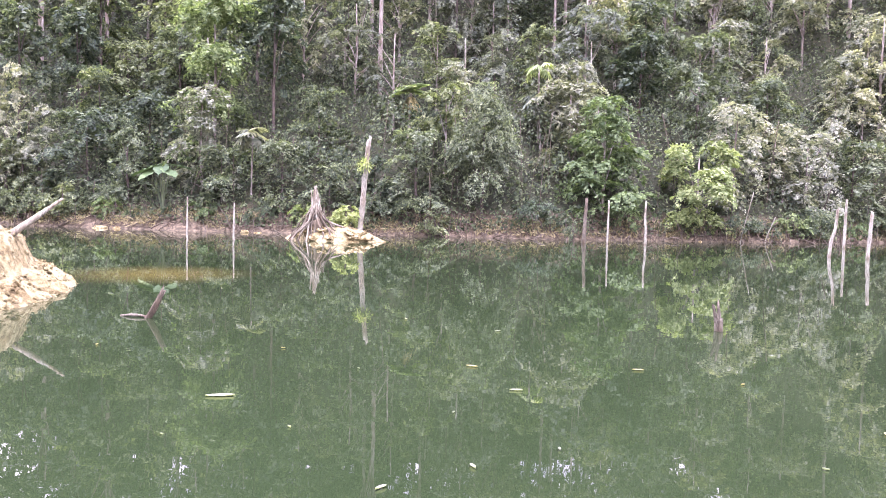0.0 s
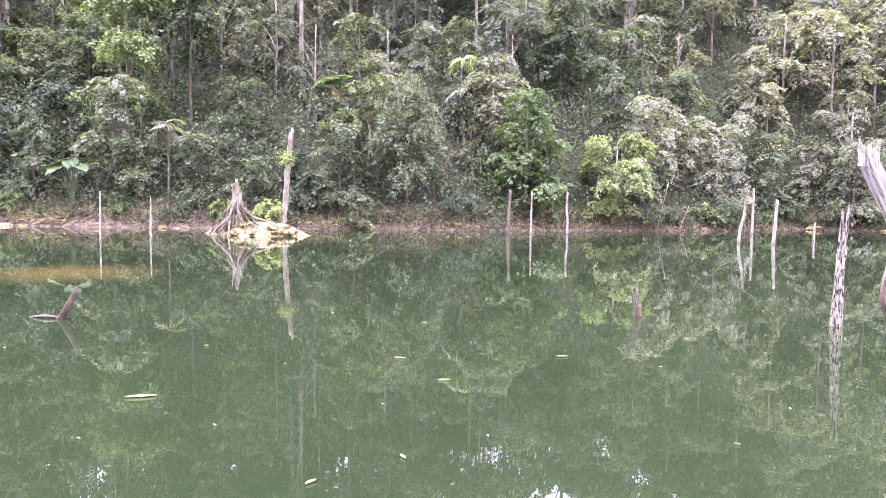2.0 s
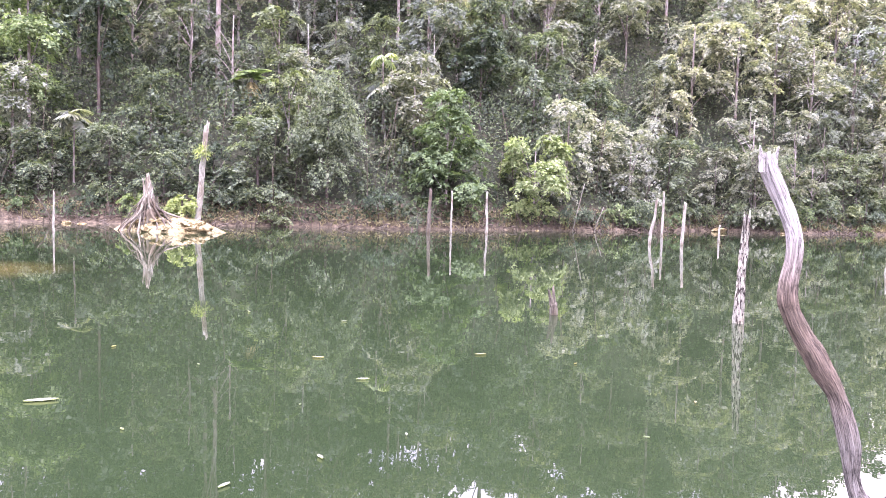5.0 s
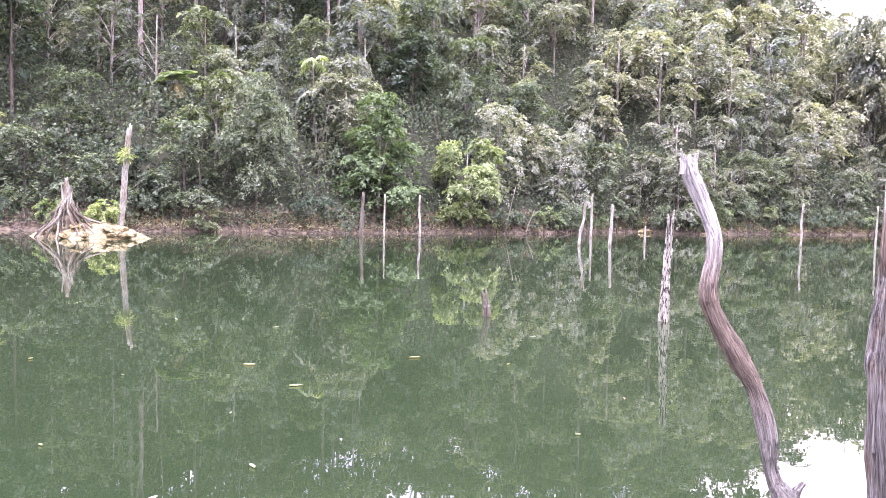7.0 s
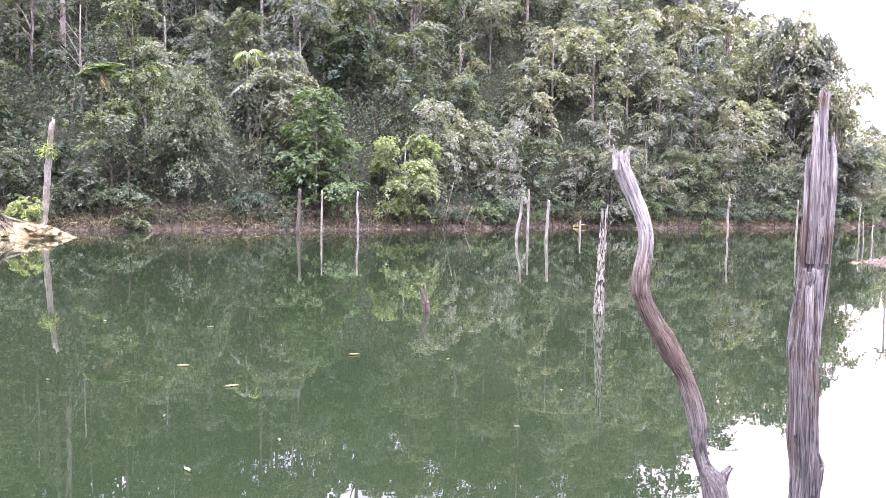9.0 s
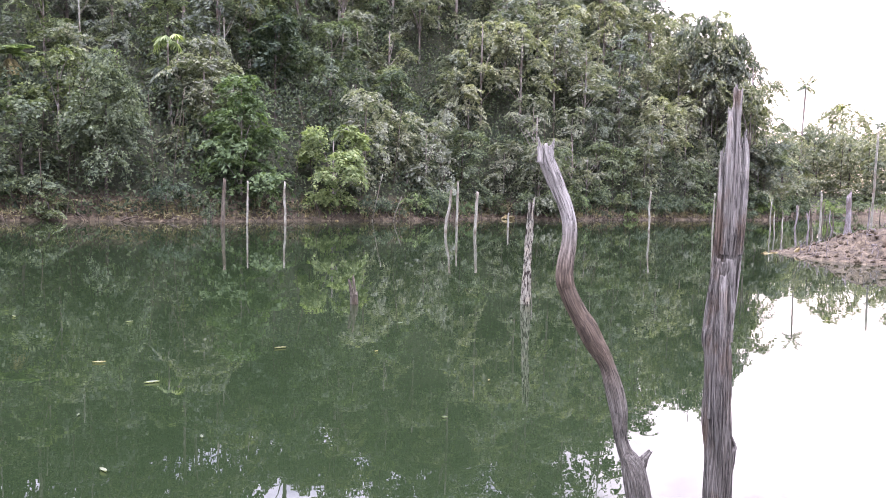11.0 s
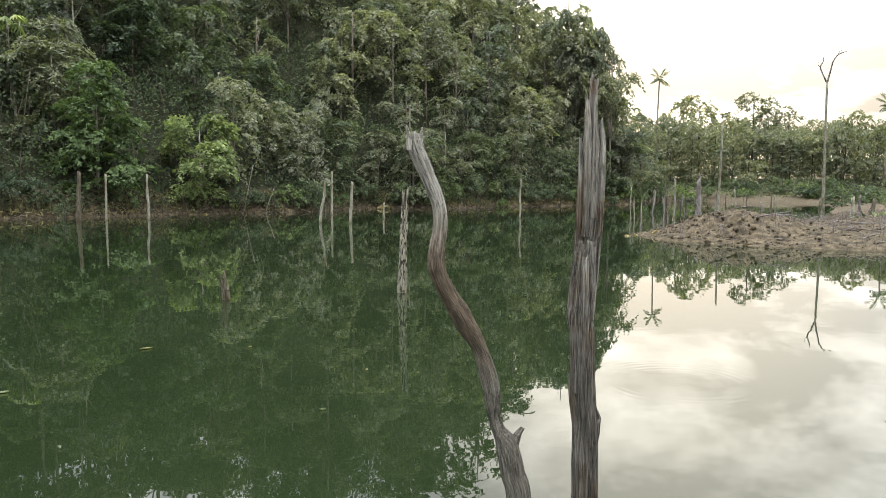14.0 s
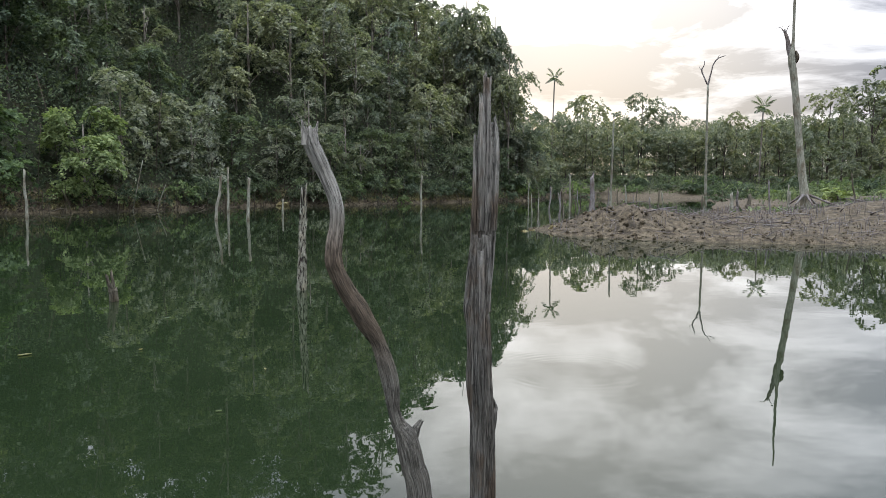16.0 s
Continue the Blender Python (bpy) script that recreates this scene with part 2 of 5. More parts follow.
def build_ground(nt, shader):
    v = coords(nt)
    geo = node(nt, "ShaderNodeNewGeometry")
    z = node(nt, "ShaderNodeSeparateXYZ")
    nt.links.new(geo.outputs["Position"], z.inputs[0])
    fine = noise_of(nt, v, 3.5, 8.0, 0.65)
    mud = ramp_of(nt, fine, [(0.34, (0.022, 0.018, 0.011)), (0.50, (0.074, 0.059, 0.036)), (0.68, (0.150, 0.124, 0.080))])
    litter = ramp_of(nt, noise_of(nt, v, 1.6, 8.0, 0.7), [(0.3, (0.014, 0.018, 0.009)), (0.55, (0.032, 0.036, 0.018)), (0.75, (0.065, 0.06, 0.032))])
    edge = node(nt, "ShaderNodeMapRange")
    edge.inputs[1].default_value, edge.inputs[2].default_value = 1.25, 1.9
    nt.links.new(z.outputs[2], edge.inputs[0])
    col = mix_of(nt, edge.outputs[0], mud, litter)
    nt.links.new(col, shader.inputs["Base Color"])
    bump_of(nt, shader, noise_of(nt, v, 7.0, 8.0, 0.7), 0.9, 0.12)


GROUND = material("muddy_ground", build_ground, Roughness=0.9, Specular_IOR_Level=0.2)


def build_sand(nt, shader):
    v = coords(nt)
    n = noise_of(nt, v, 5.5, 10.0, 0.72)
    col = ramp_of(nt, n, [(0.36, (0.075, 0.062, 0.022)), (0.50, (0.225, 0.198, 0.095)), (0.68, (0.40, 0.368, 0.215))])
    stain = ramp_of(nt, noise_of(nt, v, 1.3, 5.0, 0.6), [(0.40, (0.62, 0.54, 0.44)), (0.56, (1, 1, 1))])
    nt.links.new(mix_of(nt, 1.0, col, stain, "MULTIPLY"), shader.inputs["Base Color"])
    bump_of(nt, shader, noise_of(nt, v, 9.0, 12.0, 0.8), 1.0, 0.12)


SANDY = material("pale_clay", build_sand, Roughness=0.92, Specular_IOR_Level=0.2)


def build_water(nt, shader):
    v = coords(nt)
    col = ramp_of(nt, noise_of(nt, v, 0.08, 3.0), [(0.35, (0.0096, 0.0166, 0.0066)), (0.65, (0.0127, 0.0203, 0.0088))])
    shoal = node(nt, "ShaderNodeTexCoord")            # the clay shelf shows through beside the mound
    place = node(nt, "ShaderNodeMapping", Location=(13.2 / 2.7, -15.6 / 2.6, 0), Scale=(1 / 2.7, 1 / 2.6, 1))
    nt.links.new(shoal.outputs["Object"], place.inputs[0])
    ball = node(nt, "ShaderNodeTexGradient")
    ball.gradient_type = "SPHERICAL"
    nt.links.new(place.outputs[0], ball.inputs[0])
    col = mix_of(nt, ramp_of(nt, ball.outputs[0], [(0.0, (0, 0, 0)), (0.8, (0.8, 0.8, 0.8))]), col, (0.070, 0.062, 0.018))
    nt.links.new(col, shader.inputs["Base Color"])
    h = noise_of(nt, coords(nt, (1, 1.6, 1)), 1.1, 3.0, 0.5)
    rings = node(nt, "ShaderNodeTexWave", Scale=3.2, Distortion=0.6)
    rings.wave_type, rings.rings_direction = "RINGS", "SPHERICAL"
    centre = node(nt, "ShaderNodeMapping", Location=(-4.45, -7.0, 0))
    nt.links.new(shoal.outputs["Object"], centre.inputs[0])
    nt.links.new(centre.outputs[0], rings.inputs["Vector"])
    reach = node(nt, "ShaderNodeTexGradient")           # rings spreading from a fish's rise
    reach.gradient_type = "SPHERICAL"
    nt.links.new(centre.outputs[0], reach.inputs[0])
    fade = ramp_of(nt, reach.outputs[0], [(0.0, (0, 0, 0)), (0.3, (0.12, 0.12, 0.12)), (0.6, (0.015, 0.015, 0.015))])
    h = mix_of(nt, fade, h, rings.outputs[0], "ADD")
    bump_of(nt, shader, h, 0.022, 0.05)


WATER = material("green_lake_water", build_water, Roughness=0.0, IOR=1.45, Specular_IOR_Level=0.5)


# ---- building helpers ----
RNG = np.random.default_rng(7)


def mesh_np(name, verts, faces):
    """A mesh from arrays: verts (n, 3), faces (m, 3) or (m, 4)."""
    me = bpy.data.meshes.new(name)
    verts, faces = np.asarray(verts, dtype=np.float32), np.asarray(faces, dtype=np.int32)
    k = faces.shape[1]
    me.vertices.add(len(verts))
    me.vertices.foreach_set("co", verts.ravel())
    me.loops.add(faces.size)
    me.loops.foreach_set("vertex_index", faces.ravel())
    me.polygons.add(len(faces))
    me.polygons.foreach_set("loop_start", np.arange(len(faces), dtype=np.int32) * k)
    me.update(calc_edges=True)
    me.validate()
    return me


def smooth(me):
    me.polygons.foreach_set("use_smooth", np.ones(len(me.polygons), dtype=bool))
    return me


def part(name, me, mat, parent=None, label="", m=None):
    ob = new(name, me)
    if mat and not me.materials:
        me.materials.append(mat)
    ob.parent = parent
    if m is not None:
        ob.matrix_basis = m
    return tagged(ob, label) if label else ob


def empty(name, m, label, category, group="", kind=""):
    ob = new(name)
    ob.matrix_basis = m
    return tagged(ob, label, category, group, kind)


def hash2(ix, iy, seed):
    h = np.sin(ix * 127.1 + iy * 311.7 + seed * 74.7) * 43758.5453
    return h - np.floor(h)


def vnoise(x, y, seed=0):
    """Smooth value noise, 0 to 1."""
    x, y = np.asarray(x, float), np.asarray(y, float)
    ix, iy = np.floor(x), np.floor(y)
    fx, fy = x - ix, y - iy
    fx, fy = fx * fx * (3 - 2 * fx), fy * fy * (3 - 2 * fy)
    a, b = hash2(ix, iy, seed), hash2(ix + 1, iy, seed)
    c, d = hash2(ix, iy + 1, seed), hash2(ix + 1, iy + 1, seed)
    return (a * (1 - fx) + b * fx) * (1 - fy) + (c * (1 - fx) + d * fx) * fy


def fbm(x, y, seed=0, octaves=4):
    total, amp = 0, 0.5
    for i in range(octaves):
        total = total + amp * (vnoise(x, y, seed + i) - 0.5)
        x, y, amp = x * 2.03, y * 2.03, amp * 0.5
    return total


def spline(points, n):
    """Catmull-Rom through rows of numbers, n samples."""
    p = np.asarray(points, float)
    p = np.vstack([2 * p[0] - p[1], p, 2 * p[-1] - p[-2]])
    u = np.linspace(0, len(p) - 3 - 1e-9, n)
    i = u.astype(int)
    f = (u - i)[:, None]
    a, b, c, d = p[i], p[i + 1], p[i + 2], p[i + 3]
    return 0.5 * (2 * b + (c - a) * f + (2 * a - 5 * b + 4 * c - d) * f ** 2 + (3 * b - a - 3 * c + d) * f ** 3)


GRAIN = {}


def tube(points, n=8, seg=6, rough=0.0, seed=0, jag=0.0, ridge=0.0, cap=True, flat=1.0):
    """Vertices and quads of a tube along rows of x, y, z, radius. jag: splintered end, in metres; ridge: depth of lengthwise grooves."""
    s = spline(points, n)
    c, r = s[:, :3], s[:, 3]
    d = np.gradient(c, axis=0)
    d /= np.linalg.norm(d, axis=1)[:, None] + 1e-9
    ref = np.array([0.0, 1.0, 0.0]) if abs(d[:, 1]).mean() < 0.8 else np.array([1.0, 0.0, 0.0])
    u = np.cross(d, ref)
    u /= np.linalg.norm(u, axis=1)[:, None] + 1e-9
    w = np.cross(d, u)
    a = np.linspace(0, 2 * np.pi, seg, endpoint=False)
    t = np.linspace(0, 1, n)
    length = np.linalg.norm(np.diff(c, axis=0), axis=1).sum()
    A, T = np.meshgrid(a, t)
    k = np.ones_like(A)
    if rough:
        k += rough * (vnoise(np.cos(A) * 1.5 + 9, np.sin(A) * 1.5 + T * length * 3, seed) - 0.5) * 2
    if ridge:
        k -= ridge * np.abs(np.sin(A * min(seg, 60) * 0.25 + 2.2 * vnoise(A * 0.8, T * length * 1.2, seed + 5))) * (0.4 + vnoise(A * 2, T * length * 4, seed + 8))
    v = c[:, None, :] + r[:, None, None] * k[..., None] * (np.cos(A)[..., None] * u[:, None, :] + flat * np.sin(A)[..., None] * w[:, None, :])
    if jag:
        j = hash2(np.arange(seg) // max(2, seg // 14), np.full(seg, 3.0), seed) ** 2
        j = j * (0.6 + 0.4 * hash2(np.arange(seg), np.full(seg, 1.0), seed))
        for row, share in ((n - 1, 1.0), (n - 2, 0.45)):
            v[row] += d[row] * (jag * share * j)[:, None]
    verts = v.reshape(-1, 3)
    i = np.arange(n - 1)[:, None] * seg
    q = np.arange(seg)[None, :]
    q2 = (q + 1) % seg
    faces = np.stack([i + q, i + q2, i + seg + q2, i + seg + q], -1).reshape(-1, 4)
    if cap:
        top = len(verts)
        verts = np.vstack([verts, c[-1:] - d[-1:] * r[-1] * (0.8 if jag else 0.0)])
        e = (n - 1) * seg + np.arange(seg)
        faces = np.vstack([faces, np.stack([e, (n - 1) * seg + (np.arange(seg) + 1) % seg, np.full(seg, top), np.full(seg, top)], -1)])
    run = np.concatenate([[0], np.cumsum(np.linalg.norm(np.diff(c, axis=0), axis=1))])
    along = np.stack([np.cos(A) * r[:, None], np.sin(A) * r[:, None], np.repeat(run[:, None], seg, 1) + seed * 0.37], -1).reshape(-1, 3)
    GRAIN[len(verts), float(verts[0, 0]), float(verts[0, 2])] = along if not cap else np.vstack([along, [[0, 0, run[-1]]]])
    return verts, faces


def tubes_mesh(name, pieces):
    """Joins several tubes; quads that close on one point become triangles."""
    vs, fs, off = [], [], 0
    for v, f in pieces:
        vs.append(v)
        fs.append(f + off)
        off += len(v)
    me = bpy.data.meshes.new(name)
    faces = [tuple(f[:3]) if f[2] == f[3] else tuple(f) for f in np.vstack(fs).tolist()]
    me.from_pydata(np.vstack(vs).tolist(), [], faces)
    me.update()
    along = np.vstack([GRAIN[len(v), float(v[0, 0]), float(v[0, 2])] for v, f in pieces])
    me.attributes.new("grain", "FLOAT_VECTOR", "POINT").data.foreach_set("vector", along.astype(np.float32).ravel())
    return smooth(me)


def leaf_quads(c, nrm, axis, length, width, fold=0.25):
    """Folded leaves: base, side, tip, side. All arrays (n, 3) and (n,)."""
    axis = axis / (np.linalg.norm(axis, axis=1)[:, None] + 1e-9)
    side = np.cross(nrm, axis)
    side /= np.linalg.norm(side, axis=1)[:, None] + 1e-9
    up = np.cross(axis, side)
    l, w = length[:, None], width[:, None]
    v = np.stack([c - axis * l * 0.5, c + side * w * 0.5 + up * w * fold, c + axis * l * 0.5 - up * l * 0.08, c - side * w * 0.5 + up * w * fold], 1)
    n = len(c)
    b = np.arange(n)[:, None] * 4
    faces = np.concatenate([b + np.array([[0, 1, 2]]), b + np.array([[0, 2, 3]])], 0)
    return v.reshape(-1, 3), faces


def leaf_tris(c, nrm, axis, length, width):
    """Small slanted leaves of one face each."""
    axis = axis / (np.linalg.norm(axis, axis=1)[:, None] + 1e-9)
    side = np.cross(nrm, axis)
    side /= np.linalg.norm(side, axis=1)[:, None] + 1e-9
    l, w = length[:, None], width[:, None]
    v = np.stack([c - axis * l * 0.5 - side * w * 0.15, c + side * w * 0.62 + axis * l * 0.05, c + axis * l * 0.5 - side * w * 0.38], 1)
    return v.reshape(-1, 3), np.arange(len(c) * 3).reshape(-1, 3)


def unit(v):
    return v / (np.linalg.norm(v, axis=1)[:, None] + 1e-9)


# ---- the lie of the land ----
NORTH_SHORE = [(-75, 30), (-43, 35.5), (-38, 36.5), (-31.6, 37.3), (-26.5, 38.8), (-18.6, 42.5), (-14.4, 44.5), (-10.3, 45.2), (-5.6, 48.5), (-2, 51), (3, 54),
               (6.5, 55.5), (9, 60), (12.6, 63), (17.2, 61.5), (24.3, 67), (40, 75), (47, 78), (55, 88), (62, 105), (72, 135), (95, 170)]
HILL_LAND = NORTH_SHORE + [(300, 400), (300, 900), (-700, 900), (-700, -100), (-200, -20)]
FLAT_LAND = [(16.4, 27.7), (15.6, 24.4), (16.3, 21.8), (18.1, 19.8), (19.6, 18.4), (21.2, 17.2), (23.2, 16.6), (25.4, 15.7), (40, 8), (150, -30), (900, -60), (900, 700), (170, 270), (84, 146), (64, 112), (62, 104), (68, 103.5), (75, 98),
             (81, 91), (83, 85), (72, 73), (57, 58), (44, 45), (36, 37.6), (29, 33.4), (23, 30.6), (19, 29)]
CLAY_MOUND = [(-10.6, 8.8), (-11.1, 10.5), (-11.9, 11.7), (-13.1, 13.1), (-15, 14.4), (-19, 15), (-30, 12), (-42, -5), (-11, -3)]
NEAR_BANK = [(-40, -0.8), (-6, -0.5), (0, -0.3), (8, -0.5), (60, -6), (900, -60), (900, -900), (-900, -900), (-900, -60), (-42, -5)]


def inside(poly, x, y):
    """Signed distance to a polygon, positive inside."""
    p = np.asarray(poly, float)
    q = np.roll(p, -1, axis=0)
    best = np.full(x.shape, 1e9)
    odd = np.zeros(x.shape, bool)
    for (ax, ay), (bx, by) in zip(p, q):
        dx, dy = bx - ax, by - ay
        t = np.clip(((x - ax) * dx + (y - ay) * dy) / (dx * dx + dy * dy), 0, 1)
        best = np.minimum(best, np.hypot(x - ax - t * dx, y - ay - t * dy))
        if ay != by:
            odd ^= ((ay > y) != (by > y)) & (x < (bx - ax) * (y - ay) / (by - ay) + ax)
    return np.where(odd, best, -best)


def smoothstep(a, b, x):
    t = np.clip((np.asarray(x, float) - a) / (b - a), 0, 1)
    return t * t * (3 - 2 * t)


def height(x, y):
    x, y = np.asarray(x, float), np.asarray(y, float)
    far = np.hypot(x, y)
    wob = 1.2 * fbm(x * 0.35, y * 0.35, 3)
    d = inside(HILL_LAND, x, y) + wob
    bearing = np.degrees(np.arctan2(x - 0.2, y - 1))
    fade = 1 - smoothstep(29.5, 38, bearing)
    hill = np.where(d > 0, 0.55 * smoothstep(0, 1.0, d) + np.minimum(0.78 * np.maximum(d - 0.9, 0), 25) * (0.06 + 0.94 * fade) * (1.04 + 0.36 * smoothstep(-6, 8, x)), d * 0.25)
    d = inside(FLAT_LAND, x, y) + 0.9 * fbm(x * 0.5, y * 0.5, 11)
    heap = np.exp(-((bearing - 38.5) / 4.2) ** 2) * smoothstep(0.3, 2.6, d) * smoothstep(40, 33, far)
    rise = smoothstep(45.5, 53, bearing) * smoothstep(4, 13, d) * smoothstep(140, 40, far)
    flat = np.where(d > 0, np.minimum(0.20 * np.clip(d, 0, 8) ** 0.6, 0.42) + 0.46 * heap + 0.95 * rise + 0.20 * fbm(x * 0.7, y * 0.7, 21) + (0.22 + 0.75 * heap) * fbm(x * 1.9, y * 1.9, 23) * smoothstep(60, 30, far) + 0.45 * heap * fbm(x * 5.3, y * 5.3, 25), d * 0.25)
    flat = flat + np.where(d > 0, 4.2 * smoothstep(118, 165, far), 0)
    d = inside(CLAY_MOUND, x, y) + 0.5 * fbm(x * 1.2, y * 1.2, 31)
    mound = np.where(d > 0, 0.35 * smoothstep(0, 0.6, d) + 0.75 * smoothstep(0.75, 1.1, d) + 0.45 * fbm(x * 2.4, y * 2.4, 5) + 0.2 * fbm(x * 6, y * 6, 7), d * 0.3)
    near = inside(NEAR_BANK, x, y) * 0.15
    near = np.minimum(near, 1.2)
    e = np.hypot((x + 18.5) / 2.7, (y - 34.6) / 1.6) + 0.5 * fbm(x * 1.3, y * 1.3, 51)
    island = np.where(e < 1, 0.4 * fbm(x * 3, y * 3, 53) + 0.8 * np.clip(1 - e, 0, 1) ** 0.6 * (e < 1), (1 - e) * 0.6)
    z = np.maximum(np.maximum(np.maximum(hill, flat), np.maximum(mound, near)), island)
    rough = 0.10 * fbm(x * 2.1, y * 2.1, 41) + 0.05 * fbm(x * 6, y * 6, 43)
    return np.maximum(z, -3) + rough * (z > 0)


def build_ground_sheet():
    az = np.radians(np.concatenate([np.arange(-180, -62, 4.0), np.arange(-62, 66, 0.36), np.arange(66, 180, 4.0)]))
    r = np.concatenate([[0.3, 1, 2, 3.5, 5, 7], np.geomspace(8, 140, 190), np.geomspace(150, 3000, 14)])
    A, R = np.meshgrid(az, r)
    x, y = 0.2 + np.sin(A) * R, 1.0 + np.cos(A) * R
    z = height(x, y)
    verts = np.stack([x, y, z], -1).reshape(-1, 3)
    n, m = len(r), len(az)
    i, j = np.meshgrid(np.arange(n - 1), np.arange(m), indexing="ij")
    k = (j + 1) % m
    faces = np.stack([i * m + j, (i + 1) * m + j, (i + 1) * m + k, i * m + k], -1).reshape(-1, 4)
    faces = faces[:, ::-1]
    ob = part("ground", smooth(mesh_np("ground", verts, faces)), GROUND)
    me = ob.data
    me.materials.append(SANDY)
    c = verts[faces].mean(1)
    clay = (inside(CLAY_MOUND, c[:, 0], c[:, 1]) > -1.5) & (c[:, 0] > -40)
    clay |= np.hypot((c[:, 0] + 18.5) / 3.0, (c[:, 1] - 34.6) / 1.9) < 1.1
    me.polygons.foreach_set("material_index", clay.astype(np.int32))
    tagged(ob, "muddy lake bank rising into a forested hillside", "ground", kind="structure")


build_ground_sheet()

bm = bmesh.new()
bmesh.ops.create_circle(bm, cap_ends=True, segments=64, radius=420)
me = bpy.data.meshes.new("water")
bm.to_mesh(me)
bm.free()
tagged(part("water", me, WATER), "still murky green lake water with clear reflections", "water", kind="structure")


def ground_z(x, y):
    return float(height(np.array([x]), np.array([y]))[0])


# ---- trees ----
def make_trunk(rng, h, r, limbs, lobes, lean=0.0):
    pieces = [tube([(0, 0, -0.5, r * 1.35), (lean * 0.2, 0, h * 0.25, r), (lean * 0.6, 0.1, h * 0.6, r * 0.8), (lean, 0, h, r * 0.4)], 6, 6, 0.12, 3)]
    for i in range(limbs):
        c = lobes[rng.integers(len(lobes))]
        z = min(h * 0.85, c[2] * (0.45 + 0.3 * rng.random()))
        pieces.append(tube([(lean * z / h, 0, z, r * 0.5), (c[0] * 0.45, c[1] * 0.45, (z + c[2]) / 2 + 0.1, r * 0.34), (c[0], c[1], c[2], r * 0.12)], 5, 4))
    return tubes_mesh("trunk", pieces)


def crown_lobes(rng, style, h, s):
    """The rounded masses that a crown is made of, as rows of x, y, z, radius; s is the crown's half width."""
    rows = []
    if style == "broad":
        for i in range(10):
            z = 0.40 + 0.50 * rng.random()
            q = s * 0.68 * math.sqrt(rng.random()) * (1.15 - 0.75 * abs(z - 0.55) / 0.45)
            rows.append((z, q, s * (0.24 + 0.20 * rng.random())))
    elif style == "full":
        for i in range(18):
            z = 0.10 + 0.80 * ((i * 0.7549) % 1)
            q = s * 0.76 * (0.3 + 0.7 * rng.random()) * (1.1 - 0.75 * z)
            rows.append((z, q, s * (0.22 + 0.18 * rng.random())))
    elif style == "tall":
        for i in range(8):
            z = 0.58 + 0.36 * rng.random()
            rows.append((z, s * 0.6 * math.sqrt(rng.random()), s * (0.26 + 0.18 * rng.random())))
    elif style == "column":
        for i in range(12):
            z = 0.10 + 0.82 * i / 11 + 0.04 * rng.normal()
            rows.append((z, s * 0.5 * rng.random() * (1.15 - 0.5 * z), s * (0.34 + 0.22 * rng.random()) * (1.1 - 0.35 * z)))
    elif style == "wispy":
        for i in range(16):
            z = 0.30 + 0.66 * rng.random()
            rows.append((z, s * 0.95 * math.sqrt(rng.random()), s * (0.14 + 0.10 * rng.random())))
    elif style == "dome":
        for i in range(16):
            u = rng.random()
            rows.append((0.16 + 0.66 * u, s * (0.62 - 0.42 * u ** 2) * (0.6 + 0.4 * rng.random()), s * (0.36 + 0.10 * rng.random())))
    elif style == "lobed":
        for i in range(24):
            z = 0.16 + 0.70 * ((i * 0.7549) % 1)
            rows.append((z, s * 0.74 * (0.45 + 0.55 * rng.random()) * (1.2 - 1.1 * abs(z - 0.45)), s * (0.20 + 0.12 * rng.random())))
    elif style == "tiered":
        for tier in range(8):
            reach = s * (1.0 - 0.72 * (tier / 7) ** 1.3)
            for i in range(7 if tier < 5 else 4):
                rows.append((0.16 + 0.76 * tier / 7 + 0.02 * rng.normal(), reach * (0.25 + 0.6 * rng.random()), s * (0.20 + 0.10 * rng.random())))
    else:                                           # bush
        for i in range(12):
            q = s * 0.75 * math.sqrt(rng.random())
            rows.append((0.14 + 0.55 * rng.random() * (1 - 0.5 * (q / s) ** 2), q, s * (0.22 + 0.16 * rng.random())))
    turn = np.arange(len(rows)) * 2.399 + rng.random(len(rows)) * 0.9
    return np.array([(math.cos(a) * q, math.sin(a) * q, z * h, r) for a, (z, q, r) in zip(turn, rows)])


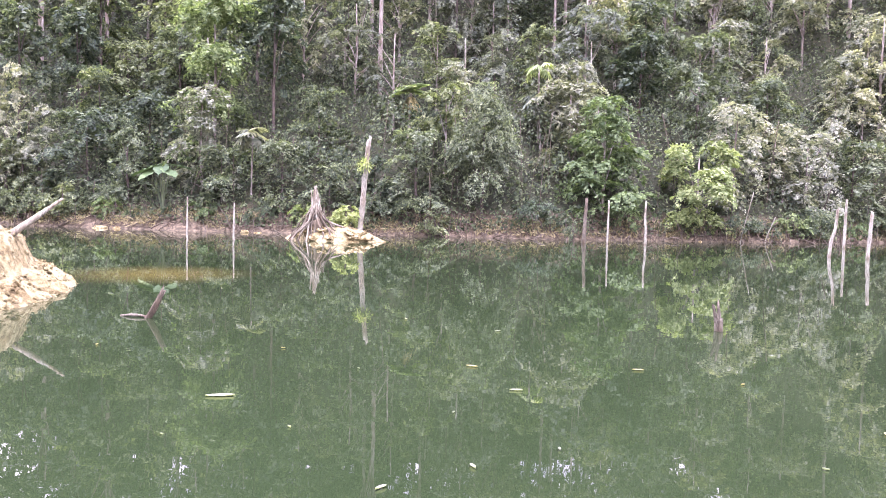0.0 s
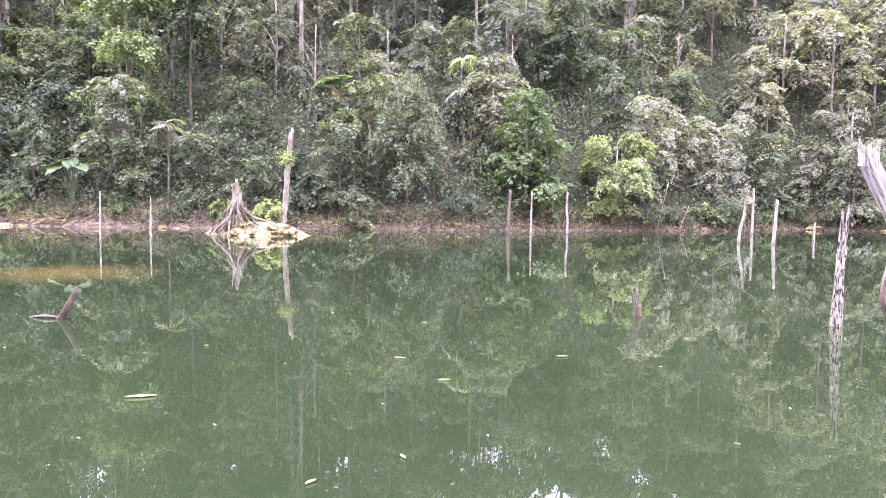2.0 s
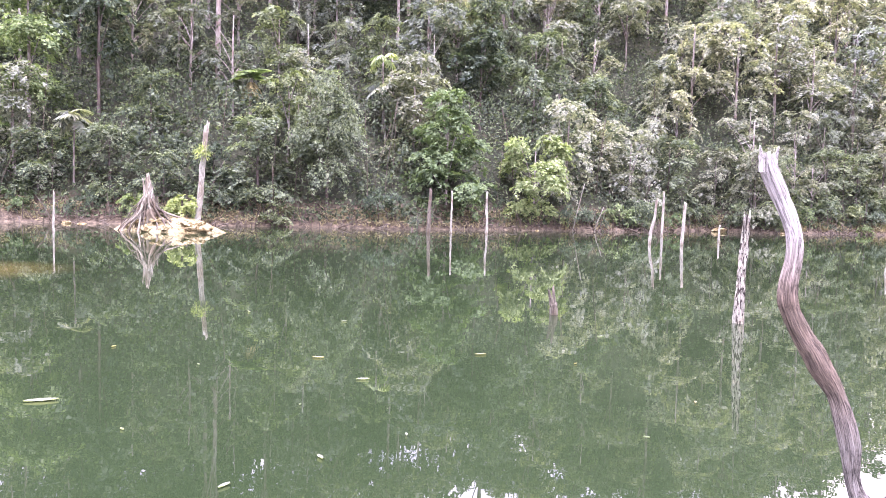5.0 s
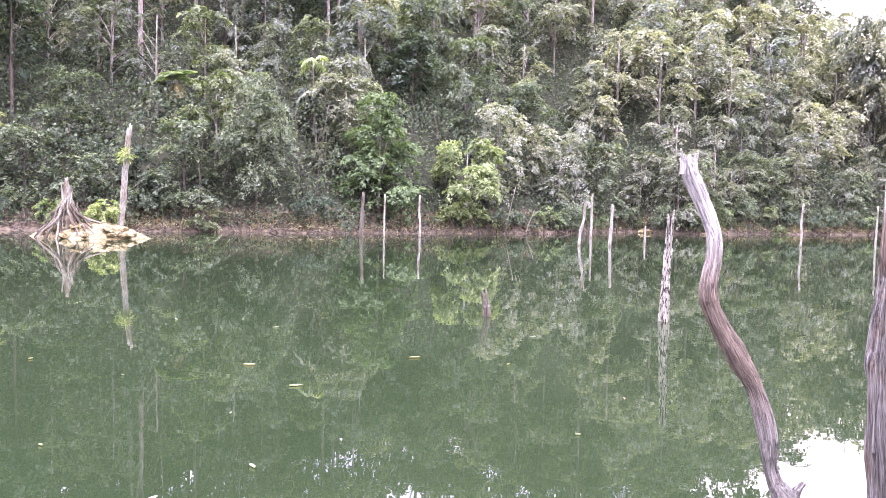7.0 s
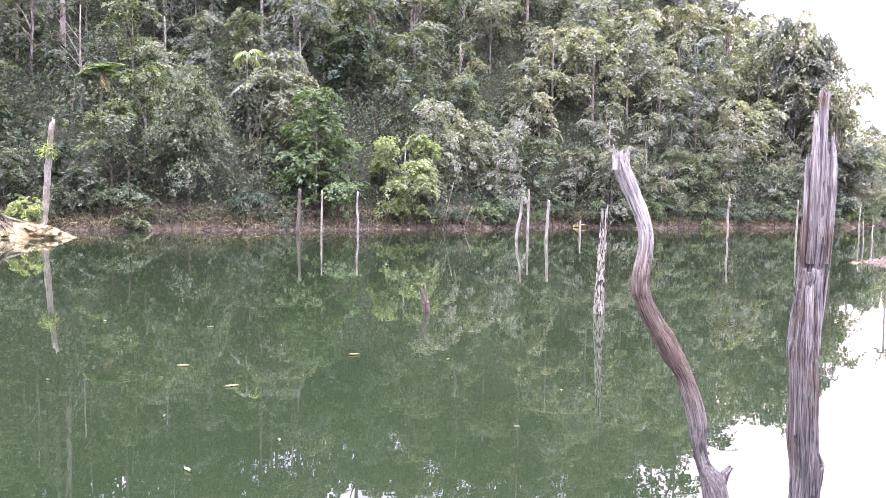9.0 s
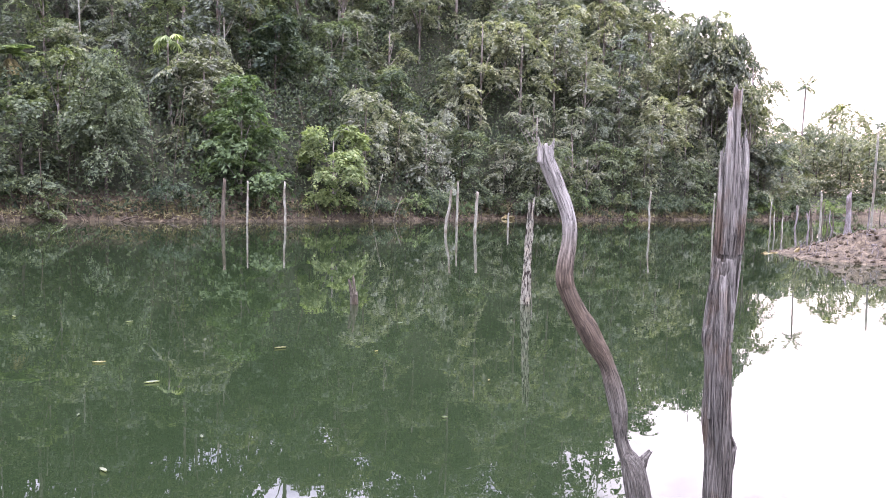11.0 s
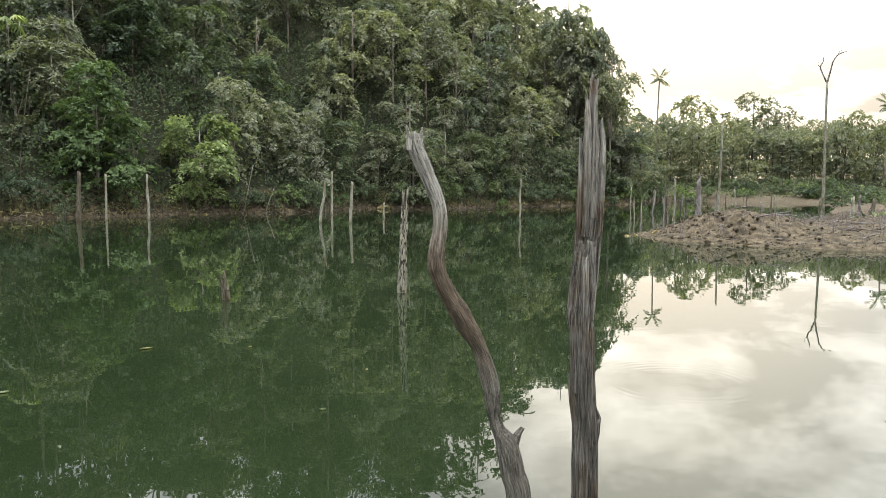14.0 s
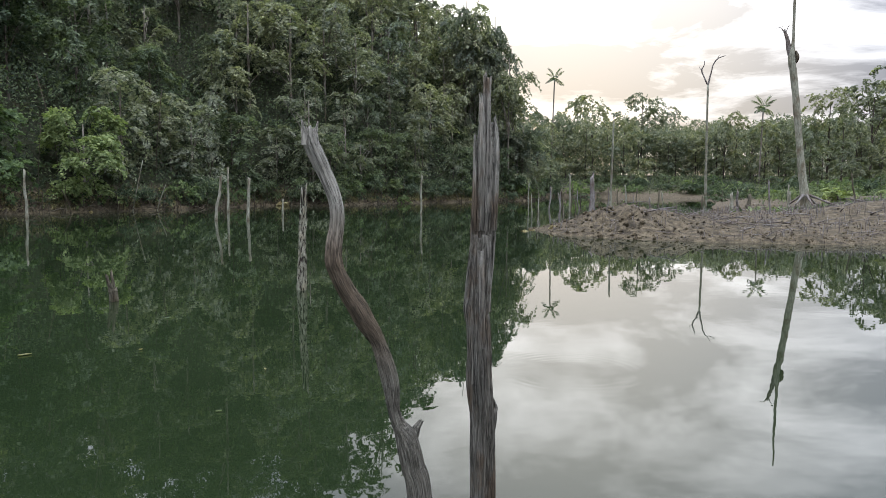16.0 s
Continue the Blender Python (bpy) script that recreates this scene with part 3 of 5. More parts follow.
def sprays(rng, lobes, leaves, leaf, per=30, reach=0.95, sag=0.4, hang=0.0, flat=0.85):
    """Leaves on twigs: flat drooping sprays round the lobes, with gaps between them; a share of them hangs straight down."""
    n = leaves // per
    c, r = lobes[:, :3], lobes[:, 3]
    which = rng.choice(len(r), n, p=r ** 2 / (r ** 2).sum())
    d = unit(rng.normal(size=(n, 3)) + np.array([0, 0, 0.85]))
    p0 = c[which] + d * (r[which] * (0.40 + 0.65 * np.sqrt(rng.random(n))))[:, None] * np.array([1, 1, flat])
    outward = unit(np.stack([c[which, 0], c[which, 1], np.zeros(n)], 1) + 1e-3)
    nrm = unit(d * 0.5 + np.array([0, 0, 0.8]) + rng.normal(size=(n, 3)) * 0.28)
    way = unit(d * np.array([1, 1, 0.3]) + outward * 0.6 + rng.normal(size=(n, 3)) * 0.4)
    drape = rng.random(n) < hang
    nrm = np.where(drape[:, None], unit(d * np.array([1, 1, 0.1]) + np.array([0, 0, 0.35]) + rng.normal(size=(n, 3)) * 0.3), nrm)
    way = np.where(drape[:, None], np.array([0, 0, -1.0]) + d * 0.25, way)
    way = unit(way - nrm * (way * nrm).sum(1)[:, None])
    side = np.cross(nrm, way)
    size = reach * (0.55 + 0.8 * rng.random(n)) * np.where(drape, 1.7, 1.0)
    s = rng.random((n, per)) ** 0.85
    v = rng.uniform(-1, 1, (n, per)) * np.sin(np.pi * np.clip(s * 0.88 + 0.1, 0, 1)) * np.where(drape, 0.22, 0.46)[:, None]
    L = size[:, None, None]
    p = p0[:, None] + way[:, None] * (s[..., None] - 0.3) * L + side[:, None] * v[..., None] * L + nrm[:, None] * rng.normal(size=(n, per, 1)) * 0.05 * L
    p[..., 2] -= sag * size[:, None] * s ** 2 * ~drape[:, None]
    ax = way[:, None] + side[:, None] * np.sign(v)[..., None] * 0.8 + rng.normal(size=(n, per, 3)) * 0.3 - np.array([0, 0, 1]) * (sag * s)[..., None]
    nn = nrm[:, None] + rng.normal(size=(n, per, 3)) * 0.5
    m = n * per
    l = leaf * (0.6 + 0.75 * rng.random(m))
    return leaf_tris(p.reshape(-1, 3), unit(nn.reshape(-1, 3)), ax.reshape(-1, 3), l, l * (0.46 + 0.22 * rng.random(m)))


HANG = {"column": 0.55, "dome": 0.35, "full": 0.12, "bush": 0.15, "broad": 0.06}


def make_tree(name, seed, h, spread, style, leaf_mat, bark, leaves, leaf, label, category="tree", reach=None):
    """A tree of total height h and crown half width spread, standing at the origin."""
    rng = np.random.default_rng(seed)
    lobes = crown_lobes(rng, style, h, spread)
    thing = empty(name, pose(0, 0, 0), label, category)
    limbs = {"wispy": 9, "tall": 6, "broad": 5, "tiered": 8, "lobed": 6}.get(style, 3)
    part("trunk", make_trunk(rng, h * (0.9 if style in ("broad", "tall", "tiered", "wispy") else 0.7), 0.013 * h ** 0.75 + 0.025, limbs, lobes), bark, thing)
    v, f = sprays(rng, lobes, leaves, leaf, 30, reach or min(1.05, 0.28 * spread), 0.25 if style == "tiered" else 0.45, HANG.get(style, 0.0), 0.5 if style == "tiered" else 0.85)
    part("crown", mesh_np("crown", v, f), leaf_mat, thing)
    return thing


KINDS = {
    "broad_mid": make_tree("broadleaf_tree", 1, 11, 3.8, "broad", LEAF_MID, BARK, 4500, 0.315, "broadleaf forest tree with a clumpy mid-green crown"),
    "broad_grey": make_tree("broadleaf_tree", 2, 12, 3.6, "broad", LEAF_GREY, BARK, 4500, 0.30, "broadleaf forest tree with a grey-green crown"),
    "broad_dark": make_tree("broadleaf_tree", 3, 10, 4.0, "broad", LEAF_DARK, DARK_BARK, 4500, 0.32, "broadleaf forest tree with a dense dark-green crown"),
    "full_mid": make_tree("leafy_tree", 14, 9, 3.2, "full", LEAF_MID, DARK_BARK, 5400, 0.255, "leafy tree with green branches hanging to the ground"),
    "full_grey": make_tree("leafy_tree", 15, 10, 3.2, "full", LEAF_GREY, BARK, 5400, 0.255, "leafy tree with grey-green branches to the ground"),
    "full_dark": make_tree("leafy_tree", 16, 8, 3.4, "full", LEAF_DARK, DARK_BARK, 5400, 0.26, "leafy dark-green tree with branches to the ground"),
    "broad_pale": make_tree("broadleaf_tree", 18, 12, 3.7, "broad", LEAF_HAZED, BARK, 4500, 0.29, "broadleaf forest tree, its crown paled by painted haze"),
    "full_pale": make_tree("leafy_tree", 19, 10, 3.3, "full", LEAF_HAZED, BARK, 5100, 0.26, "leafy tree with branches to the ground, paled by painted haze"),
    "column_pale": make_tree("vine_covered_tree", 20, 11, 2.9, "column", LEAF_HAZED, DARK_BARK, 4200, 0.275, "tree draped with hanging vines, paled by painted haze"),
    "tall_grey": make_tree("tall_forest_tree", 4, 15, 3.4, "tall", LEAF_GREY, BARK, 3900, 0.31, "tall slim forest tree with a pale bare trunk"),
    "tall_mid": make_tree("tall_forest_tree", 5, 14, 3.6, "tall", LEAF_MID, BARK, 3900, 0.31, "tall forest tree with a high green crown"),
    "wispy_grey": make_tree("open_forest_tree", 17, 12, 3.3, "wispy", LEAF_GREY, BARK, 3900, 0.27, "open-crowned forest tree with pale limbs showing"),
    "column_grey": make_tree("vine_covered_tree", 6, 11, 2.8, "column", LEAF_GREY, DARK_BARK, 4200, 0.275, "tree trunk draped with hanging grey-green vines"),
    "column_mid": make_tree("vine_covered_tree", 7, 10, 2.9, "column", LEAF_MID, DARK_BARK, 4200, 0.28, "tree draped with hanging green creepers"),
    "bush_mid": make_tree("bush", 8, 4.4, 2.8, "bush", LEAF_MID, DARK_BARK, 3000, 0.24, "dense green bush overhanging the lake bank", "bush"),
    "bush_dark": make_tree("bush", 9, 4.0, 3.0, "bush", LEAF_DARK, DARK_BARK, 3000, 0.24, "dark-green bush overhanging the lake bank", "bush"),
    "bush_fresh": make_tree("bush", 10, 3.8, 2.4, "bush", LEAF_FRESH, DARK_BARK, 3000, 0.23, "fresh green bush among the forest edge", "bush"),
}
KINDS["far_round"] = make_tree("far_tree", 11, 16, 4.8, "full", LEAF_FAR_HAZE, DARK_BARK, 4500, 0.37, "distant green forest tree on the far shore, paled by painted haze")
KINDS["far_grey"] = make_tree("far_tree", 12, 17, 5.0, "dome", LEAF_FAR_HAZE, DARK_BARK, 4500, 0.37, "distant forest tree on the far shore, greyed by painted haze")
USED = set()


def plant(kind, x, y, s=1.0, turn=0.0, z=None, sz=None):
    """Puts one of the kinds on the ground; the first takes the original."""
    src = KINDS[kind]
    z = ground_z(x, y) - 0.1 if z is None else z
    m = pose(x, y, z, 0, 0, turn) @ Matrix.Diagonal((s, s, sz or s, 1))
    if kind in USED:
        return copy_thing(src, m)
    USED.add(kind)
    src.matrix_basis = m
    return src


def along_shore(step, offset, jitter, start=0.0, end=1.0):
    """Places at even steps along the north shore, set back inland by offset."""
    p = np.asarray(NORTH_SHORE, float)
    seg = np.diff(p, axis=0)
    ln = np.linalg.norm(seg, axis=1)
    total = ln.sum()
    s = start * total
    cum = np.concatenate([[0], np.cumsum(ln)])
    while s < end * total:
        i = min(np.searchsorted(cum, s, side="right") - 1, len(seg) - 1)
        t = (s - cum[i]) / ln[i]
        q = p[i] + seg[i] * t
        nrm = np.array([-seg[i][1], seg[i][0]]) / ln[i]
        x, y = q + nrm * (offset + RNG.normal() * jitter) + RNG.normal(size=2) * jitter
        yield float(x), float(y)
        s += step * (0.75 + 0.5 * RNG.random())


# places kept open round single trees and palms: x, y, radius
OPEN = [(-33, 44, 3.2), (-14.4, 46.3, 3.0), (-7.2, 50.2, 3.4), (-1.35, 53.2, 2.6), (-12.4, 52.5, 1.8), (-21.4, 49.0, 2.2), (-21.6, 46.8, 1.6), (-12.8, 50.2, 1.5), (-33.4, 38.6, 2.2), (-28.7, 40.8, 1.5), (-28.2, 39.4, 1.4)]


def is_open(x, y):
    return all(math.hypot(x - a, y - b) > c for a, b, c in OPEN)


def build_forest():
    rng = np.random.default_rng(5)
    for x, y in along_shore(1.9, 1.1, 0.3, 0.06, 0.86):
        az = math.degrees(math.atan2(x, y - 1))
        if -57 < az < 33 and is_open(x, y):
            kind = ["bush_dark", "bush_mid", "bush_dark", "bush_mid", "bush_fresh"][rng.integers(5)]
            plant(kind, x, y, 0.6 + 0.35 * rng.random(), rng.random() * 360, ground_z(x, y) - 0.35)
    for x, y in along_shore(2.5, 2.9, 0.5, 0.06, 0.86):
        az = math.degrees(math.atan2(x, y - 1))
        if -57 < az < 33 and is_open(x, y):
            k = 0.6 + 0.32 * rng.random()
            # right of centre, paler kinds carry the painted haze
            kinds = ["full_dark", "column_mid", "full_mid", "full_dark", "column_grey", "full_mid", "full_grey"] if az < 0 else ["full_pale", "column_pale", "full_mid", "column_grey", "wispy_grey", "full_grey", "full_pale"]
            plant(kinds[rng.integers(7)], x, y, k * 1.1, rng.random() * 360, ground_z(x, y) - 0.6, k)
    step = 4.2
    gx, gy = np.meshgrid(np.arange(-72, 92, step), np.arange(30, 150, step))
    x = (gx + rng.uniform(-0.34, 0.34, gx.shape) * step).ravel()
    y = (gy + rng.uniform(-0.34, 0.34, gx.shape) * step).ravel()
    d = inside(HILL_LAND, x, y)
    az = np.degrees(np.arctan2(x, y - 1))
    for xx, yy, dd, aa in zip(x, y, d, az):
        if not (4.4 < dd < 37 and -57 < aa < 34.5 and is_open(xx, yy)):
            continue
        if aa > 33 and dd > 16:
            continue
        if dd < 7.5:
            kinds, lo, hi = ["full_grey", "full_mid", "column_mid", "full_dark", "broad_mid", "column_grey"], 0.65, 0.95
        elif dd < 13:
            kinds, lo, hi = ["broad_grey", "column_grey", "broad_mid", "full_mid", "broad_dark", "full_grey", "wispy_grey"], 0.75, 1.05
        else:
            kinds, lo, hi = ["broad_grey", "full_grey", "broad_mid", "column_grey", "full_mid", "tall_mid", "wispy_grey", "tall_grey", "column_mid"], 0.8, 1.15
        # paler kinds rightward, darker leftward: the haze gradient put into leaf colour
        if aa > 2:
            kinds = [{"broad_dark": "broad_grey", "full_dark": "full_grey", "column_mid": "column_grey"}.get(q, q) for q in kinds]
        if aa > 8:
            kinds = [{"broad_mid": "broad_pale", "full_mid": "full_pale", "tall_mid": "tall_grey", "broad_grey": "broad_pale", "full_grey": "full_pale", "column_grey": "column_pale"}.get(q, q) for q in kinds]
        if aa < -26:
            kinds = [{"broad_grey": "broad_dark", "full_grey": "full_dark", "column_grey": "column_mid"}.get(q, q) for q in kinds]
        k = (lo + (hi - lo) * rng.random()) * (1.12 if aa > 22 or dd > 30 else 1.0)
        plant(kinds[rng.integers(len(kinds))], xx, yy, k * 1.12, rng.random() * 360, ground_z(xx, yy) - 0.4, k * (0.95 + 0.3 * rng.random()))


build_forest()


def build_ridge_end():
    """Trees that close the hill's outline where it falls to the lake."""
    rng = np.random.default_rng(37)
    for i in range(16):
        az = 25.4 + 5.6 * i / 15
        r = rng.uniform(90, 99)
        x, y = 0.2 + math.sin(radians(az)) * r, 1 + math.cos(radians(az)) * r
        z, top = ground_z(x, y), 24.5 - 5.6 * max(az - 28.2, 0) + rng.normal() * 0.8
        if top - z > 4:
            plant(["broad_pale", "full_pale", "broad_grey"][i % 3], x, y, rng.uniform(0.85, 1.1), rng.random() * 360, z - 0.4, (top - z) / 10.5)


build_ridge_end()

# trees that stand out along the shore
big = make_tree("bright_broadleaf_tree", 21, 16.5, 4.6, "full", LEAF_FRESH, BARK, 18000, 0.26, "large fresh green broadleaf tree with layered leaf clumps")
big.matrix_basis = pose(-33.5, 43.5, ground_z(-33.5, 43.5) - 2.2)
dome = make_tree("vine_smothered_tree", 22, 10.8, 3.0, "dome", LEAF_MID, DARK_BARK, 18000, 0.18, "rounded tree smothered in small-leaved creepers")
dome.matrix_basis = pose(-14.4, 46.2, 0.1)
tier = make_tree("tiered_tree", 23, 9.3, 3.5, "tiered", LEAF_FRESH, BARK, 15000, 0.26, "spreading tree with tiered horizontal branches of fresh leaves")
tier.matrix_basis = pose(-7.25, 50.2, 0.2)
yellow = make_tree("yellow_green_tree", 24, 8.2, 3.0, "lobed", LEAF_YELLOW, BARK, 11400, 0.24, "bright yellow-green rounded tree at the water's edge")
yellow.matrix_basis = pose(-1.35, 53.0, -0.2)

for i, (x, y) in enumerate(along_shore(2.6, 0.75, 0.25, 0.36, 0.53)):
    if i % 4 != 3:
        plant(["bush_dark", "bush_mid", "bush_dark"][i % 3], x, y, 0.34 + 0.2 * RNG.random(), RNG.random() * 360, ground_z(x, y) - 0.2)

# far shore woods
def build_far_woods():
    rng = np.random.default_rng(23)

    def put(kind, az, r, tall, wide=None):
        x, y = math.sin(radians(az)) * r, 1 + math.cos(radians(az)) * r
        k = 1.04 * tall / {"far_round": 15.5, "far_grey": 16, "bush_mid": 4.2, "bush_fresh": 3.6, "bush_dark": 3.8}[kind]
        plant(kind, x, y, wide or k, rng.random() * 360, ground_z(x, y) - 0.08 * tall, k)
    # the outline over the inlet: bearing, distance, height
    for az, r, tall in [(32.4, 152, 14), (33.6, 160, 16), (34.8, 166, 19), (35.9, 160, 20), (37.0, 172, 17), (38.4, 163, 16), (39.6, 158, 18.5), (40.6, 162, 18.5), (41.9, 160, 17), (43.2, 170, 14.5), (44.4, 164, 13.5), (45.4, 172, 14),
                        (46.4, 166, 11.5), (47.5, 172, 11), (48.4, 166, 13), (49.6, 160, 11), (51.2, 150, 15), (52.2, 140, 18), (53.0, 150, 15), (53.9, 142, 19.5), (54.8, 138, 23), (55.8, 146, 20), (57.0, 140, 22), (58.4, 142, 20)]:
        put(["far_grey", "far_round"][rng.integers(2)], az, r, tall, max(0.95, 0.066 * tall))
    for i in range(34):                             # lower trees before and between them
        az = 31.5 + 27.5 * (i + rng.random()) / 34
        put(["far_round", "far_grey"][i % 2], az, rng.uniform(138, 156) * (0.86 if az > 51 else 1), rng.uniform(8.5, 14), 0.85)
    for i in range(20):                             # the back of the ridge
        az, d = rng.uniform(26, 32), rng.uniform(118, 160)
        put(["far_round", "far_grey"][i % 2], az, d, rng.uniform(11, 15))
    for i in range(60):                             # scrub at the foot of the woods
        az = 31.5 + 27 * rng.random()
        put(["bush_mid", "bush_fresh", "bush_dark"][i % 3], az, rng.uniform(120, 140) if az < 45 else rng.uniform(84, 128), rng.uniform(1.8, 4.5), rng.uniform(0.8, 1.5))


build_far_woods()


def build_far_canopy(count=70000):
    """The closed canopy of the woods behind the single far trees."""
    rng = np.random.default_rng(29)
    az, r = np.radians(rng.uniform(31, 60, count)), rng.uniform(150, 185, count)
    x, y = np.sin(az) * r, 1 + np.cos(az) * r
    lump = vnoise(x * 0.16, y * 0.16, 91) * 0.65 + vnoise(x * 0.45, y * 0.45, 93) * 0.35
    share = np.where(rng.random(count) < 0.6, 0.8 + 0.25 * rng.random(count), rng.random(count))
    c = np.stack([x, y, height(x, y) + (4.5 + 8.5 * lump) * share], 1)
    size = 0.5 * (0.6 + 0.8 * rng.random(count))
    v, f = leaf_tris(c, unit(rng.normal(size=(count, 3)) * 0.6 + np.array([-0.4, -0.5, 0.7])), rng.normal(size=(count, 3)) + np.array([0, 0, -0.4]), size, size * 0.7)
    tagged(part("far_woods", mesh_np("far_woods", v, f), LEAF_FAR_HAZE), "closed canopy of woods beyond the far shore, greyed by painted haze", "woods", kind="stuff")


build_far_canopy()
for kind in KINDS:
    if kind not in USED:
        plant(kind, 40 + 10 * RNG.random(), 100, 1.0)


# ---- undergrowth ----
def build_undergrowth(count=210000):
    """A rolling cover of shrubs and saplings over the whole slope."""
    rng = np.random.default_rng(17)
    x = rng.uniform(-60, 66, int(count * 3.4))
    y = rng.uniform(34, 122, int(count * 3.4))
    d = inside(HILL_LAND, x, y)
    az = np.degrees(np.arctan2(x, y - 1))
    keep = (d > 0.4) & (d < 30) & (az > -55) & (az < 33) & (rng.random(len(x)) < 1.2 - d / 34)
    x, y, d = x[keep][:count], y[keep][:count], d[keep][:count]
    n = len(x)
    z = height(x, y)
    tall = 0.3 + (4.2 * vnoise(x * 0.33, y * 0.33, 71) ** 1.5 + 1.1 * vnoise(x * 1.1, y * 1.1, 73)) * smoothstep(0.2, 3.0, d)
    share = np.where(rng.random(n) < 0.72, 0.72 + 0.3 * rng.random(n), rng.random(n))
    c = np.stack([x, y, z + tall * share], 1)
    nrm = unit(rng.normal(size=(n, 3)) * 0.55 + np.array([0, -0.55, 0.8]))
    ax = rng.normal(size=(n, 3)) * 0.8 + np.array([0, -0.7, -0.4])
    size = 0.24 * (0.6 + 0.9 * rng.random(n))
    top = 34000                                      # saplings that close the crest between the trunks
    x, y = rng.uniform(-75, 75, top * 6), rng.uniform(55, 130, top * 6)
    d, az = inside(HILL_LAND, x, y), np.degrees(np.arctan2(x, y - 1))
    keep = (d > 27) & (d < 41) & (az > -56) & (az < 31)
    x, y = x[keep][:top], y[keep][:top]
    k = len(x)
    c = np.vstack([c, np.stack([x, y, height(x, y) + (5.0 + 4.5 * vnoise(x * 0.3, y * 0.3, 75)) * np.sqrt(rng.random(k))], 1)])
    nrm = np.vstack([nrm, unit(rng.normal(size=(k, 3)) * 0.6 + np.array([0, -0.6, 0.6]))])
    ax, size = np.vstack([ax, rng.normal(size=(k, 3))]), np.concatenate([size, 0.45 * (0.6 + 0.8 * rng.random(k))])
    # leaf colour here carries the darkness between the trees
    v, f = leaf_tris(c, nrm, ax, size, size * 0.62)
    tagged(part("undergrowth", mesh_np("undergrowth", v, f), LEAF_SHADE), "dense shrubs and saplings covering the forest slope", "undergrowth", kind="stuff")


build_undergrowth()


# ---- dead wood in the water ----
def dead_pole(name, x, y, h, r, lean, mat, label, group="", seed=0, seg=12, rows=16, jag=0.15, bend=0.0, z0=-1.2, rough=0.18, ridge=0.25):
    r = r * 0.78 if group else r
    ob = tagged(part(name, tubes_mesh(name, [tube([(-lean[0] * 0.3, -lean[1] * 0.3, z0, r * 1.15), (lean[0] * 0.25 + bend, lean[1] * 0.25, h * 0.25, r), (lean[0] * 0.6 - bend, lean[1] * 0.6, h * 0.6, r * 0.92),
                (lean[0], lean[1], h, r * 0.75)], rows, seg, rough, seed, jag, ridge)]), mat), label, "pole", group)
    ob.matrix_basis = pose(x, y, 0)
    return ob


POLES = "dead poles standing in the lake"
dead_pole("dead_pole", -7.17, 43.08, 2.45, 0.16, (0.1, 0), BROWN_WOOD, "dark brown rotted pole standing in the lake", POLES, 1, jag=0.35)
dead_pole("dead_pole", -5.84, 43.19, 2.45, 0.085, (0.03, 0), PALE_WOOD, "thin bleached pole standing upright in the lake", POLES, 2)
dead_pole("dead_pole", -3.83, 43.97, 2.4, 0.10, (0.0, 0), PALE_WOOD, "thin bleached pole standing upright in the lake", POLES, 3, bend=0.03)
dead_pole("dead_pole", 4.99, 39.12, 2.2, 0.11, (0.25, 0), PALE_WOOD, "pale bent pole leaning slightly in the lake", POLES, 4, bend=-0.04)
dead_pole("dead_pole", 7.13, 50.2, 2.9, 0.12, (0.02, 0), PALE_WOOD, "slim pale pole standing upright in the lake", POLES, 5)
dead_pole("dead_pole", 6.51, 38.86, 2.1, 0.12, (0.1, 0), PALE_WOOD, "pale pole with a worn tip in the lake", POLES, 6)
dead_pole("dead_pole", 9.37, 44.0, 0.85, 0.09, (0.02, 0), PALE_WOOD, "short pale pole barely above the lake", POLES, 7)
dead_pole("dead_pole", 17.86, 43.24, 2.4, 0.09, (0.12, 0), PALE_WOOD, "thin knotted pole standing in the lake", POLES, 8, bend=0.05)
dead_pole("dead_pole", 20.94, 41.2, 2.35, 0.07, (0.05, 0), PALE_WOOD, "thin grey pole standing in the lake", POLES, 9)
dead_pole("dead_pole", -24.4, 30.0, 2.0, 0.055, (0.03, 0), PALE_WOOD, "thin pale pole near the far bank", POLES, 10)
dead_pole("dead_pole", -22.07, 30.6, 1.75, 0.062, (0.02, 0), PALE_WOOD, "thin bleached pole standing upright in the lake", POLES, 11)
dead_pole("dead_pole", 28.9, 43.0, 2.5, 0.10, (0.0, 0), PALE_WOOD, "thin pale pole standing behind the mud flat", POLES, 12)
dead_pole("dead_pole", 27.9, 39.1, 2.4, 0.22, (0.0, 0), DEAD_WOOD, "thick grey stump standing behind the mud flat", POLES, 13, jag=0.5)
dead_pole("dead_post", 3.23, 13.5, 1.66, 0.085, (0.05, 0), ERODED_WOOD, "eroded pale post with holes standing in the lake", "", 14, 36, 110, 0.25, 0.0, -1.2, 0.32, 0.5)
dead_pole("dead_stub", 0.25, 13.4, 0.26, 0.085, (-0.04, 0), BROWN_WOOD, "short rotted brown stump tip above the water", "", 15, 20, 18, 0.32, 0.0, -1.2, 0.3, 0.5)

# tall broken trunk by the root mound
snag = dead_pole("tree_snag", -17.6, 35.2, 5.2, 0.165, (0.5, 0), PALE_WOOD, "tall broken bleached trunk leaning beside the root mound", "", 16, 16, 40, 0.5)

